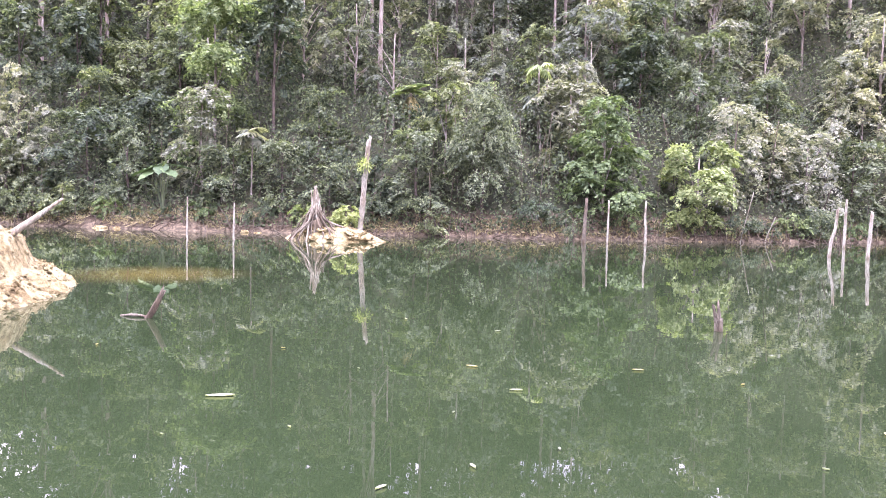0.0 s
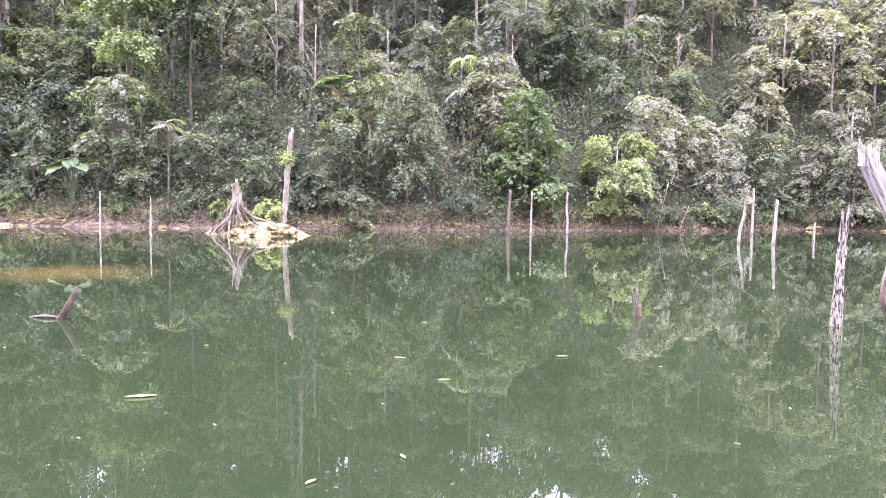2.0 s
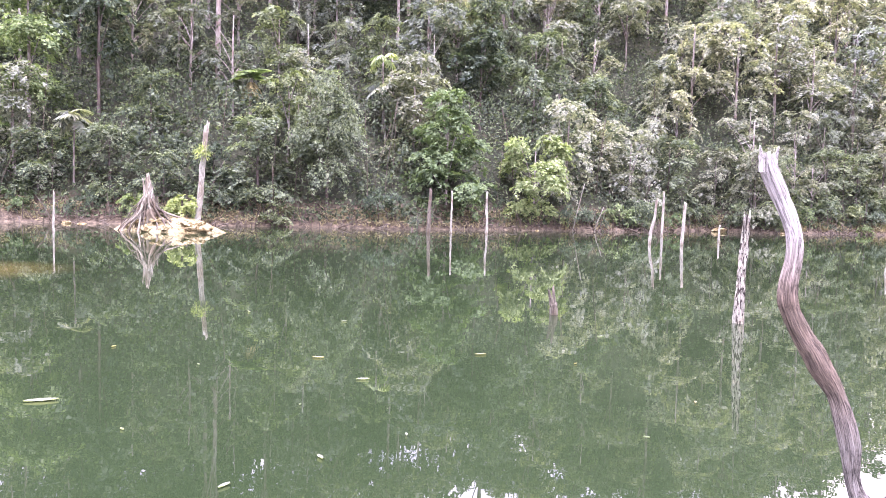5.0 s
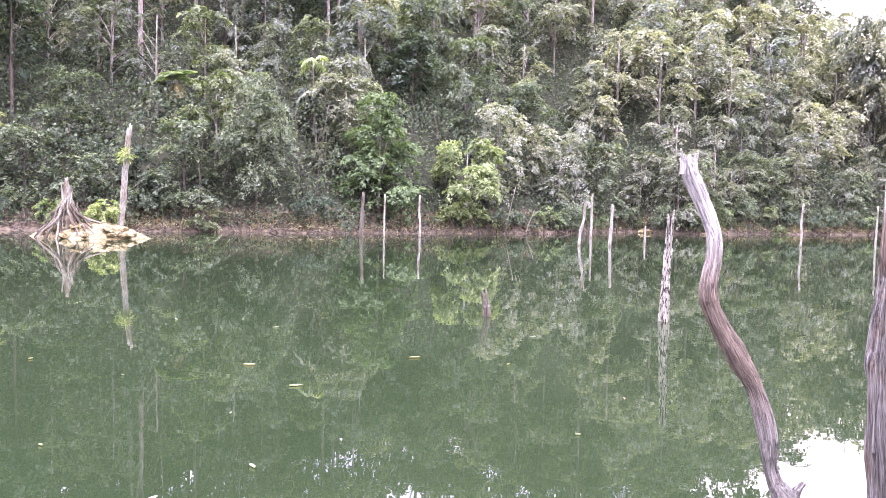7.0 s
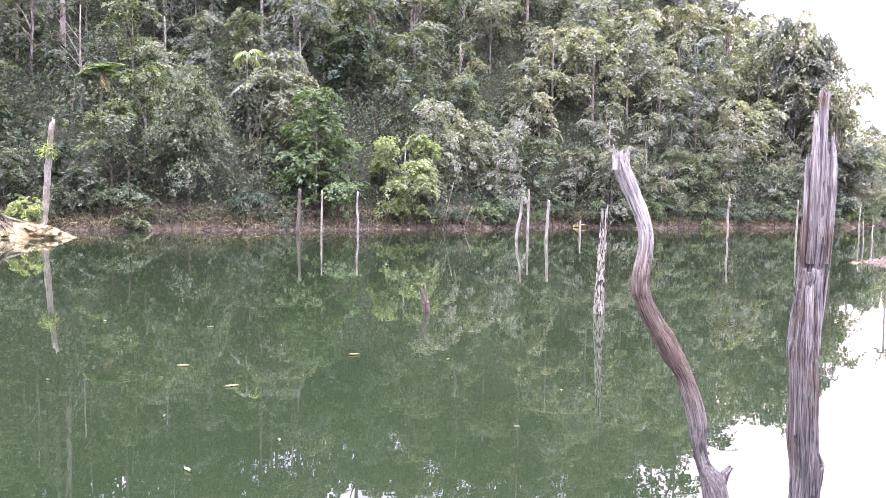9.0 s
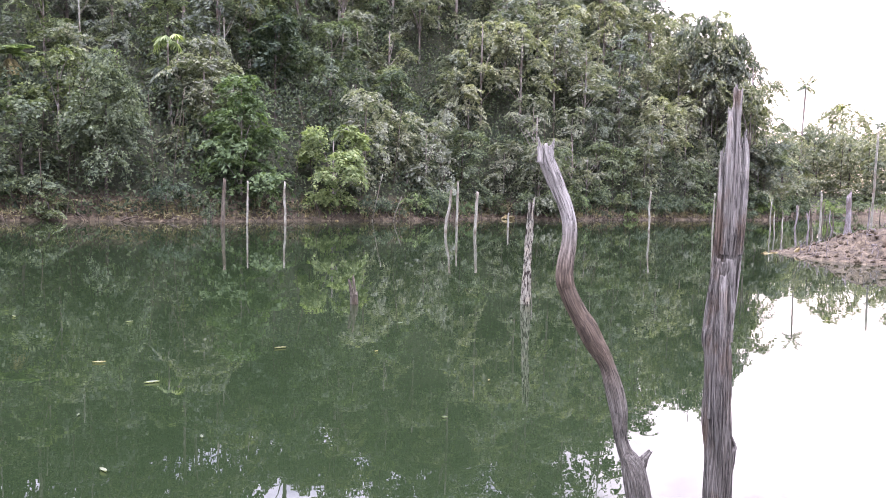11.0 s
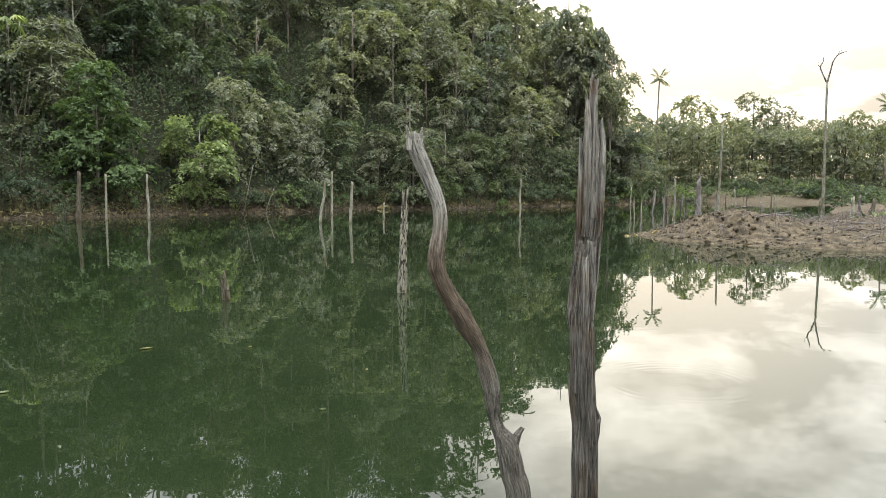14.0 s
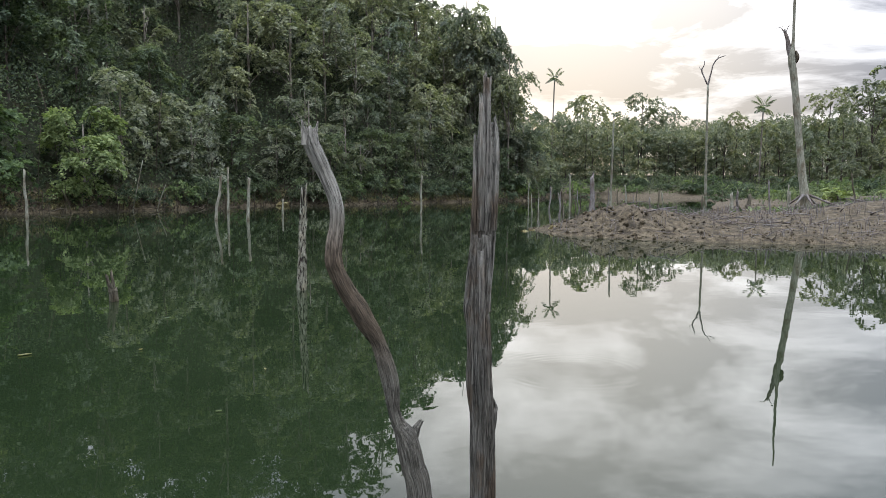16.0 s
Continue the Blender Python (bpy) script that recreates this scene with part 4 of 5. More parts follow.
# the curved trunk and the split trunk near the camera
CURVE = [(1.87, 4.70, -0.9, 0.078), (1.82, 4.72, 0.05, 0.075), (1.785, 4.74, 0.25, 0.072), (1.764, 4.74, 0.347, 0.069), (1.743, 4.75, 0.435, 0.060), (1.702, 4.76, 0.507, 0.040), (1.68, 4.77, 0.581, 0.036), (1.67, 4.77, 0.654, 0.042),
         (1.665, 4.78, 0.727, 0.049), (1.65, 4.79, 0.801, 0.050), (1.631, 4.80, 0.874, 0.047), (1.602, 4.81, 0.963, 0.042), (1.572, 4.81, 1.022, 0.047), (1.526, 4.82, 1.095, 0.055), (1.488, 4.83, 1.169, 0.056), (1.44, 4.84, 1.243, 0.050),
         (1.40, 4.84, 1.316, 0.048), (1.375, 4.85, 1.376, 0.047), (1.36, 4.85, 1.42, 0.049), (1.359, 4.86, 1.465, 0.048), (1.368, 4.87, 1.54, 0.045), (1.383, 4.88, 1.615, 0.043), (1.386, 4.88, 1.69, 0.042), (1.378, 4.89, 1.765, 0.040),
         (1.356, 4.90, 1.84, 0.042), (1.325, 4.91, 1.915, 0.043), (1.299, 4.91, 1.975, 0.046), (1.26, 4.92, 2.065, 0.044), (1.245, 4.93, 2.14, 0.040)]
curved = empty("curved_dead_trunk", pose(0, 0, 0), "weathered grey dead trunk with an S-shaped bend", "dead trunk")
part("trunk", tubes_mesh("trunk", [tube(CURVE, 260, 84, 0.10, 51, 0.025, 0.10)]), CURVED_WOOD, curved)
part("branch_stub", tubes_mesh("branch_stub", [tube([(1.765, 4.75, 0.38, 0.045), (1.795, 4.745, 0.44, 0.032), (1.815, 4.742, 0.48, 0.020), (1.838, 4.74, 0.508, 0.012)], 14, 14, 0.2, 52, 0.02, 0.2)]), CURVED_WOOD, curved, "broken branch stub")
for x0, x1, z0, z1, r in [(1.214, 1.200, 2.12, 2.195, 0.013), (1.276, 1.290, 2.12, 2.188, 0.014), (1.246, 1.250, 2.12, 2.165, 0.012), (1.230, 1.226, 2.11, 2.158, 0.009)]:
    part("spike", tubes_mesh("spike", [tube([(x0, 4.90, z0 - 0.06, r * 1.3), (x0, 4.90, z0, r), (x1, 4.90, z1, r * 0.2)], 12, 8, 0.2, 55, 0.0, 0.1)]), CURVED_WOOD, curved)
split = empty("split_dead_trunk", pose(0, 0, 0), "upright splintered grey dead trunk with torn top", "dead trunk")


def stave(name, rows, depth, flat, mat, seed, jag, ridge=0.28, seg=36, count=64):
    """A split length of the trunk from rows of left edge, right edge and height; flat: its depth against its width."""
    points = [((a + b) / 2, depth, z, (b - a) / 2) for a, b, z in rows]
    part(name, tubes_mesh(name, [tube(points, count, seg, 0.09, seed, jag, ridge, True, flat)]), mat, split)


stave("trunk", [(2.07, 2.245, -0.9), (2.07, 2.235, 0.1), (2.068, 2.226, 0.42), (2.066, 2.222, 0.55), (2.054, 2.208, 0.68), (2.043, 2.199, 0.79), (2.036, 2.190, 0.94), (2.032, 2.182, 1.08), (2.020, 2.176, 1.16), (2.028, 2.178, 1.23), (2.040, 2.180, 1.37),
                (2.050, 2.178, 1.47), (2.062, 2.174, 1.56)], 4.58, 0.9, SPLIT_WOOD, 61, 0.03, 0.20, 84, 130)
stave("trunk", [(2.085, 2.160, 0.95), (2.062, 2.182, 1.22), (2.052, 2.196, 1.37), (2.055, 2.205, 1.5), (2.062, 2.216, 1.65), (2.075, 2.222, 1.79), (2.086, 2.226, 1.95), (2.098, 2.222, 2.06), (2.108, 2.210, 2.14)], 4.60, 0.62, SPLIT_WOOD, 62, 0.10, 0.30, 60, 80)
stave("splinter", [(2.112, 2.172, 1.70), (2.112, 2.176, 1.95), (2.116, 2.176, 2.2), (2.118, 2.176, 2.34), (2.122, 2.174, 2.43)], 4.575, 0.8, SPLINTER_WOOD, 71, 0.05)
stave("splinter", [(2.086, 2.142, 1.60), (2.092, 2.142, 1.9), (2.092, 2.136, 2.1), (2.090, 2.128, 2.22), (2.092, 2.116, 2.315)], 4.565, 0.8, SPLIT_WOOD, 72, 0.05)
stave("splinter", [(2.062, 2.100, 1.55), (2.068, 2.102, 1.8), (2.072, 2.098, 2.0), (2.076, 2.092, 2.11)], 4.59, 1.2, SPLIT_WOOD, 73, 0.05)
stave("splinter", [(2.168, 2.218, 1.6), (2.176, 2.228, 1.85), (2.184, 2.230, 2.02), (2.188, 2.222, 2.13), (2.190, 2.206, 2.20)], 4.575, 0.9, SPLIT_WOOD, 74, 0.06)
stave("splinter", [(2.142, 2.166, 1.15), (2.135, 2.166, 1.35), (2.128, 2.164, 1.5), (2.128, 2.162, 1.572)], 4.535, 0.9, SPLINTER_WOOD, 75, 0.015, 0.22, 32)
stave("splinter", [(2.085, 2.130, 0.95), (2.080, 2.124, 1.2), (2.074, 2.118, 1.4), (2.076, 2.114, 1.49)], 4.530, 0.75, SPLINTER_WOOD, 76, 0.02, 0.22, 32)
stave("splinter", [(2.158, 2.172, 1.12), (2.178, 2.194, 1.30), (2.196, 2.212, 1.50), (2.206, 2.217, 1.66)], 4.58, 1.0, SPLINTER_WOOD, 77, 0.03, 0.15, 14, 50)
stave("splinter", [(2.050, 2.078, 1.05), (2.046, 2.080, 1.25), (2.060, 2.082, 1.45), (2.066, 2.078, 1.52)], 4.545, 0.9, SPLIT_WOOD, 78, 0.03, 0.25, 28)
stave("splinter", [(2.040, 2.074, 0.75), (2.032, 2.070, 1.0), (2.026, 2.062, 1.14), (2.034, 2.056, 1.22)], 4.545, 0.9, SPLIT_WOOD, 79, 0.03, 0.25, 28)
part("knot", tubes_mesh("knot", [tube([(2.190, 4.56, 0.40, 0.012), (2.198, 4.55, 0.50, 0.021), (2.202, 4.55, 0.57, 0.022), (2.214, 4.55, 0.595, 0.012), (2.190, 4.56, 0.66, 0.008)], 12, 14, 0.2, 81, 0.0, 0.2)]), SPLIT_WOOD, split)

# big dead tree and forked dead tree on the mud flat
big_dead = empty("tall_dead_tree", pose(36.72, 30.7, 1.27), "tall grey dead tree with a broken forked top", "dead tree")
part("trunk", tubes_mesh("trunk", [tube([(0.04, 0, -0.9, 0.34), (0.02, 0, 0.0, 0.28), (-0.08, 0.1, 0.8, 0.235), (-0.2, 0.25, 2.3, 0.215), (-0.37, 0.5, 4.9, 0.205), (-0.52, 0.68, 6.7, 0.20), (-0.62, 0.78, 7.7, 0.22), (-0.66, 0.8, 8.2, 0.20), (-0.63, 0.78, 8.8, 0.10), (-0.62, 0.78, 9.4, 0.085), (-0.63, 0.8, 11.3, 0.075), (-0.60, 0.8, 13.6, 0.04)], 70, 16, 0.10, 91, 0.1, 0.12)]), PALE_WOOD, big_dead)
part("limb", tubes_mesh("limb", [tube([(-0.66, 0.8, 7.9, 0.14), (-0.76, 0.92, 8.5, 0.125), (-0.86, 1.04, 9.2, 0.10), (-0.92, 1.12, 9.5, 0.07)], 14, 9, 0.2, 93, 0.3)]), DEAD_WOOD, big_dead)
part("twig", tubes_mesh("twig", [tube([(-0.88, 1.06, 9.3, 0.03), (-1.1, 1.3, 9.75, 0.022), (-1.25, 1.5, 9.7, 0.012)], 8, 5), tube([(-0.9, 1.1, 9.4, 0.03), (-0.8, 0.95, 9.85, 0.022), (-0.62, 0.8, 9.8, 0.012)], 8, 5), tube([(-1.05, 1.25, 9.65, 0.02), (-1.0, 1.2, 9.95, 0.01), (-0.95, 1.15, 10.0, 0.008)], 5, 4)]), DEAD_WOOD, big_dead)
part("nest", tubes_mesh("nest", [tube([(-0.52, 0.68, 7.65, 0.05), (-0.48, 0.62, 7.9, 0.14), (-0.48, 0.62, 8.1, 0.13), (-0.52, 0.66, 8.4, 0.03)], 12, 12, 0.5, 95, 0.0, 0.3)]), BROWN_WOOD, big_dead, "dark clump of roots and moss in the fork")
for i, (a, l) in enumerate([(0.2, 1.3), (1.6, 1.0), (3.4, 1.1), (-0.9, 1.5), (-2.1, 1.2)]):
    part("root", tubes_mesh("root", [tube([(math.cos(a) * 0.2, math.sin(a) * 0.2, 0.15, 0.09), (math.cos(a) * 0.55 * l, math.sin(a) * 0.55 * l, -0.1, 0.06), (math.cos(a) * l, math.sin(a) * l, -0.4, 0.05)], 8, 7, 0.15, 96 + i)]), DEAD_WOOD, big_dead)
forked = empty("forked_dead_tree", pose(76.9, 79.7, 0.84), "slender pale dead tree with a forked crown", "dead tree")
part("trunk", tubes_mesh("trunk", [tube([(0.1, 0, -1.4, 0.28), (0.05, 0.1, 0.3, 0.21), (-0.02, 0.2, 7.4, 0.16), (-0.06, 0.3, 15.3, 0.13)], 24, 10, 0.10, 94)]), PALE_WOOD, forked)
part("limb", tubes_mesh("limb", [tube([(-0.06, 0.3, 15.2, 0.12), (-0.45, 0.65, 16.3, 0.10), (-0.72, 0.9, 17.3, 0.10), (-0.5, 0.72, 18.0, 0.07), (-0.45, 0.7, 18.6, 0.04)], 16, 7, 0.2, 97)]), DEAD_WOOD, forked)
part("limb", tubes_mesh("limb", [tube([(-0.06, 0.3, 15.2, 0.12), (0.2, 0.03, 17.0, 0.10), (0.35, -0.15, 18.0, 0.09), (0.75, -0.5, 18.8, 0.08), (1.5, -1.25, 19.2, 0.04)], 18, 7, 0.2, 98)]), DEAD_WOOD, forked)
part("twig", tubes_mesh("twig", [tube([(0.75, -0.5, 18.8, 0.05), (0.85, -0.6, 19.2, 0.04), (1.1, -0.8, 19.35, 0.02)], 6, 5), tube([(-0.7, 0.88, 17.2, 0.04), (-0.95, 1.1, 17.7, 0.03), (-0.9, 1.05, 18.0, 0.02)], 6, 5)]), DEAD_WOOD, forked)


# ---- palms and large-leaved plants ----
def frond_mesh(name, length, leaflet, count, droop, width=0.07):
    """A feather frond along +x that arches and droops."""
    t = np.linspace(0.12, 1, count)
    px = length * t * (1 - 0.12 * droop * t)
    pz = length * (0.45 * t - droop * 0.85 * t ** 2)
    base = np.stack([px, np.zeros(count), pz], 1)
    tang = np.gradient(base, axis=0)
    c, ax, nr, ln = [], [], [], []
    for side in (-1, 1):
        a = unit(tang) * 0.6 + np.array([0, side * 1.0, -0.35])
        l = leaflet * np.sin(np.pi * (0.15 + 0.8 * t)) + 0.1
        a = unit(a)
        c.append(base + a * l[:, None] * 0.5)
        ax.append(a)
        nr.append(np.tile([0.2, side * -0.3, 1.0], (count, 1)))
        ln.append(l)
    c, ax, nr, ln = np.vstack(c), np.vstack(ax), np.vstack(nr), np.concatenate(ln)
    return mesh_np(name, *leaf_quads(c, nr, ax, ln, np.full(len(ln), width), 0.1))


def fan_mesh(name, radius, blades, droop):
    """A fan leaf along +x on a short stalk, its blades radiating."""
    a = np.linspace(-2.3, 2.3, blades)
    ax = unit(np.stack([np.cos(a), np.sin(a), -droop * (0.3 + 0.7 * np.abs(a) / 2.3)], 1))
    ln = radius * (0.75 + 0.25 * np.cos(a))
    c = ax * ln[:, None] * 0.5 + np.array([radius * 0.7, 0, 0.15])
    return mesh_np(name, *leaf_quads(c, np.tile([0, 0, 1.0], (blades, 1)), ax, ln, np.full(blades, radius * 0.17), 0.2))


def palm(name, x, y, top, lean, meshes, mat, count, label, r=0.09, tilt=(-5, 35), dead=None, bark=None):
    z = ground_z(x, y)
    thing = empty(name, pose(x, y, z), label, "palm")
    h = top - z
    part("trunk", tubes_mesh("trunk", [tube([(0, 0, -0.3, r * 1.3), (lean * 0.3, 0, h * 0.4, r), (lean, 0, h, r * 0.9)], 8, 8, 0.1, 3)]), bark or BARK, thing)
    for i in range(count):
        up = tilt[0] + (tilt[1] - tilt[0]) * ((i * 0.7548) % 1)
        part("frond", meshes, mat, thing, "", pose(lean, 0, h, 0, -up, i * 137.5))
    if dead is not None:
        for i in range(7):
            part("dead_frond", dead, LEAF_DRY, thing, "dry brown hanging frond", pose(lean, 0, h - 0.15, 0, 62 + (i % 3) * 9, i * 51.0 + 10))
    return thing


FEATHER = frond_mesh("frond", 1.7, 0.55, 22, 0.9)
FEATHER_DEAD = frond_mesh("dead_frond", 1.5, 0.35, 14, 0.4)
FAN = fan_mesh("fan_leaf", 1.0, 17, 0.5)
FAN_DROOP = fan_mesh("fan_leaf", 1.15, 15, 1.3)
FAN_PALE = FAN.copy()
for me_ in (FEATHER_DEAD,):
    me_.materials.append(LEAF_DRY)
palm("tree_palm", -21.4, 50.0, 10.1, 0.15, FEATHER, LEAF_FRESH, 16, "small palm with arching fronds and a skirt of dead ones", 0.12, (5, 45), FEATHER_DEAD)
palm("fan_palm", -12.3, 53.2, 9.9, -0.35, FAN_DROOP, LEAF_GREY, 15, "grey-green fan palm with drooping leaves on a thin trunk", 0.07, (-45, 30))
palm("fan_palm", -12.7, 54.0, 12.4, -0.1, fan_mesh("fan_leaf", 0.95, 15, 1.1), LEAF_YELLOW, 9, "fan palm with dull yellowing leaves", 0.07, (-45, 15))
palm("low_fan_palm", -28.7, 41.2, 6.4, 0.1, FAN_PALE, LEAF_GREY, 13, "low fan palm with pale spreading leaves", 0.05, (-60, 30))
FEATHER_FAR = frond_mesh("frond", 2.7, 0.8, 18, 0.55, 0.09)
palm("far_palm", 104.0, 95.0, 15.6, 0.3, FEATHER_FAR, LEAF_MID, 15, "slender palm rising over the far woods", 0.13, (-25, 85))
palm("far_palm", 81.5, 127.0, 23.2, 0.4, FEATHER_FAR, LEAF_MID, 14, "tall palm above the ridge end", 0.15, (-25, 85))


def taro_leaf():
    """A big heart-shaped blade along +x with a raised midrib and wavy rim."""
    rows, cols = 15, 9
    t = np.linspace(0, 1, rows)
    half = 0.5 * np.sin(np.pi * np.clip(t * 0.93 + 0.05, 0, 1)) ** 0.75 * (1.15 - 0.45 * t)
    u = np.linspace(-1, 1, cols)
    T, U = np.meshgrid(t, u, indexing="ij")
    x = 1.35 * T - 0.28 * np.abs(U) * (1 - T) ** 2
    y = half[:, None] * U
    z = 0.10 * np.abs(U) - 0.14 * T ** 2 + 0.025 * np.sin(T * 22) * np.abs(U)
    verts = np.stack([x, y, z], -1).reshape(-1, 3)
    i, j = np.meshgrid(np.arange(rows - 1), np.arange(cols - 1), indexing="ij")
    f = np.stack([i * cols + j, (i + 1) * cols + j, (i + 1) * cols + j + 1, i * cols + j + 1], -1).reshape(-1, 4)
    return smooth(mesh_np("leaf_blade", verts, f))


taro = empty("giant_taro", pose(-33.4, 38.3, ground_z(-33.4, 38.3)), "giant taro plant with huge broad green leaves", "plant")
blade = taro_leaf()
for i, (tx, ty, tz, turn, tilt) in enumerate([(-0.6, -0.4, 1.95, 195, 22), (-0.1, -0.6, 1.9, 262, 34), (0.6, -0.4, 1.95, 338, 26), (-0.1, -0.2, 2.25, 232, 26), (0.2, -0.2, 2.2, 300, 30), (0.5, 0.2, 2.3, 20, 14)]):
    part("leaf_stalk", tubes_mesh("leaf_stalk", [tube([(0, 0, 0, 0.05), (tx * 0.3, ty * 0.3, tz * 0.6, 0.04), (tx, ty, tz + 0.9, 0.025)], 7, 6)]), LEAF_MID, taro)
    part("leaf_blade", blade, LEAF_TARO, taro, "", pose(tx, ty, tz + 0.9, 0, tilt - 8, turn))


# ---- root mound ----
def build_root_stump():
    rng = np.random.default_rng(41)
    cx, cy = -19.35, 33.75
    z = ground_z(cx, cy)
    thing = empty("root_stump", pose(cx, cy, z), "old bleached stump on exposed roots over pale clay", "stump")
    part("stump_core", tubes_mesh("stump_core", [tube([(0, 0.1, -0.3, 0.62), (0, 0.1, 0.3, 0.48), (-0.02, 0.1, 0.75, 0.33), (-0.04, 0.05, 1.2, 0.23), (-0.06, 0.05, 1.75, 0.15), (-0.08, 0.05, 2.05, 0.09)], 30, 24, 0.3, 9, 0.35, 0.35)]), DRIFT_WOOD, thing)
    for x0, x1, z1, w in [(-0.14, -0.26, 1.95, 0.07), (0.06, 0.05, 1.75, 0.075), (0.20, 0.26, 1.55, 0.06), (0.02, 0.12, 1.35, 0.06)]:
        part("splinter", tubes_mesh("splinter", [tube([(x0 * 0.8, -0.08, 0.6, w * 1.3), (x0, -0.08, 1.1, w), ((x0 + x1) / 2, -0.06, (1.1 + z1) / 2, w * 0.8), (x1, -0.05, z1, w * 0.35)], 16, 10, 0.25, 60 + int(w * 900), 0.2, 0.3)]), PALE_WOOD, thing)
    for i in range(17):                              # the main roots, thick and arching
        a = -0.15 + i / 17 * 6.28 + rng.normal() * 0.15
        r = 1.0 + 0.75 * rng.random()
        x1, y1 = math.cos(a) * r, math.sin(a) * r * 0.75
        z1 = max(ground_z(cx + x1, cy + y1), -0.1) - z
        w = 0.035 + 0.045 * rng.random()
        k = rng.normal(size=4) * 0.14
        part("root", tubes_mesh("root", [tube([(math.cos(a) * 0.12, math.sin(a) * 0.12, 1.25, w * 1.3), (x1 * 0.20 + k[0], y1 * 0.24, 0.80, w * 1.2), (x1 * 0.42 + k[1], y1 * 0.45 + k[2], 0.40 + z1 * 0.2, w),
                                               (x1 * 0.82 + k[3], y1 * 0.82, 0.12 + z1 * 0.7, w * 0.8), (x1 * 1.1, y1 * 1.1, z1 - 0.15, w * 0.5)], 22, 8, 0.25, i, 0.0, 0.25)]), [DRIFT_WOOD, ROOT_WOOD, DRIFT_WOOD][i % 3], thing)
    for i in range(46):                              # the finer roots between them
        a = rng.random() * 6.28
        r = 0.5 + 1.1 * rng.random()
        x1, y1 = math.cos(a) * r, math.sin(a) * r * 0.8
        z1 = max(ground_z(cx + x1, cy + y1), -0.1) - z
        w = 0.010 + 0.022 * rng.random() ** 2
        k = rng.normal(size=6) * 0.16
        top = 1.15 - 0.8 * rng.random()
        part("root", tubes_mesh("root", [tube([(math.cos(a) * 0.25 + k[4] * 0.6, math.sin(a) * 0.25, top, w * 1.2), (x1 * 0.5 + k[0], y1 * 0.5 + k[1], top * 0.55, w), (x1 * 0.8 + k[2], y1 * 0.8 + k[3], 0.2 * top + z1 * 0.5, w * 0.85), (x1, y1, z1 - 0.1, w * 0.6)], 9, 5, 0.25, i)]),
             [ROOT_WOOD, BROWN_WOOD, DRIFT_WOOD][i % 3], thing)


build_root_stump()
KINDS["fern"] = make_tree("fern_bush", 31, 1.5, 0.9, "bush", LEAF_YELLOW, DARK_BARK, 2700, 0.12, "yellow-green fern bush beside the root stump", "bush")
plant("fern", -18.3, 35.0, 1.0, 0, None, 1.0)
plant("fern", -18.9, 35.6, 0.9, 70, None, 1.1)


# ---- drift roots and twigs along the bank ----
def build_bank_twigs(count=1900):
    rng = np.random.default_rng(43)
    pieces, i = [], 0
    spots = list(along_shore(0.095, 0.35, 0.32, 0.08, 0.80))
    for x, y in spots[:count]:
        z = max(ground_z(x, y), -0.2)
        a = rng.random() * 6.28
        if rng.random() < 0.35:                    # upright twig
            h, r = 0.3 + 1.4 * rng.random() ** 2, 0.018 + 0.016 * rng.random()
            lx, ly = rng.normal() * 0.25 * h, rng.normal() * 0.2 * h
            p = [(x, y, z - 0.2, r), (x + lx * 0.4, y + ly * 0.5, z + h * 0.5, r), (x + lx, y + ly, z + h, r * 0.5)]
        else:                                      # root running down to the water
            l, r = 0.5 + 1.1 * rng.random(), 0.014 + 0.03 * rng.random() ** 2
            dx, dy = math.cos(a) * l * 0.9, -abs(math.sin(a)) * l
            p = [(x - dx * 0.4, y - dy * 0.4, z + 0.35, r), (x, y, z + 0.22 + 0.12 * rng.random(), r), (x + dx * 0.6, y + dy * 0.6, max(z - 0.2, -0.1), r * 0.7)]
        pieces.append(tube(p, 5, 4))
    tagged(part("bank_twigs", tubes_mesh("bank_twigs", pieces), ROOT_WOOD), "tangle of dry roots and dead twigs along the waterline", "driftwood", kind="stuff")


build_bank_twigs()


# ---- clay mound: leaning log; broken stick in the water ----
tagged(part("leaning_log", tubes_mesh("leaning_log", [tube([(-14.1, 10.6, 0.55, 0.085), (-13.26, 11.46, 1.02, 0.08), (-12.9, 11.9, 1.42, 0.062), (-12.56, 12.3, 1.84, 0.025)], 30, 14, 0.12, 101, 0.08, 0.12)]), PALE_WOOD), "pale dead log leaning over the clay mound", "log")
tagged(part("broken_stick", tubes_mesh("broken_stick", [tube([(-8.5, 10.0, -0.35, 0.06), (-8.24, 10.1, 0.0, 0.06), (-8.12, 10.1, 0.16, 0.06), (-7.98, 10.15, 0.44, 0.04)], 18, 12, 0.2, 103, 0.12, 0.25)]), BROWN_WOOD), "broken brown stick slanting out of the water", "stick")
tagged(part("floating_twig", tubes_mesh("floating_twig", [tube([(-8.75, 10.05, 0.0, 0.02), (-8.5, 10.06, 0.03, 0.025), (-8.25, 10.1, 0.02, 0.02)], 8, 6, 0.2, 104)]), BROWN_WOOD), "thin twig floating beside the stick", "twig")


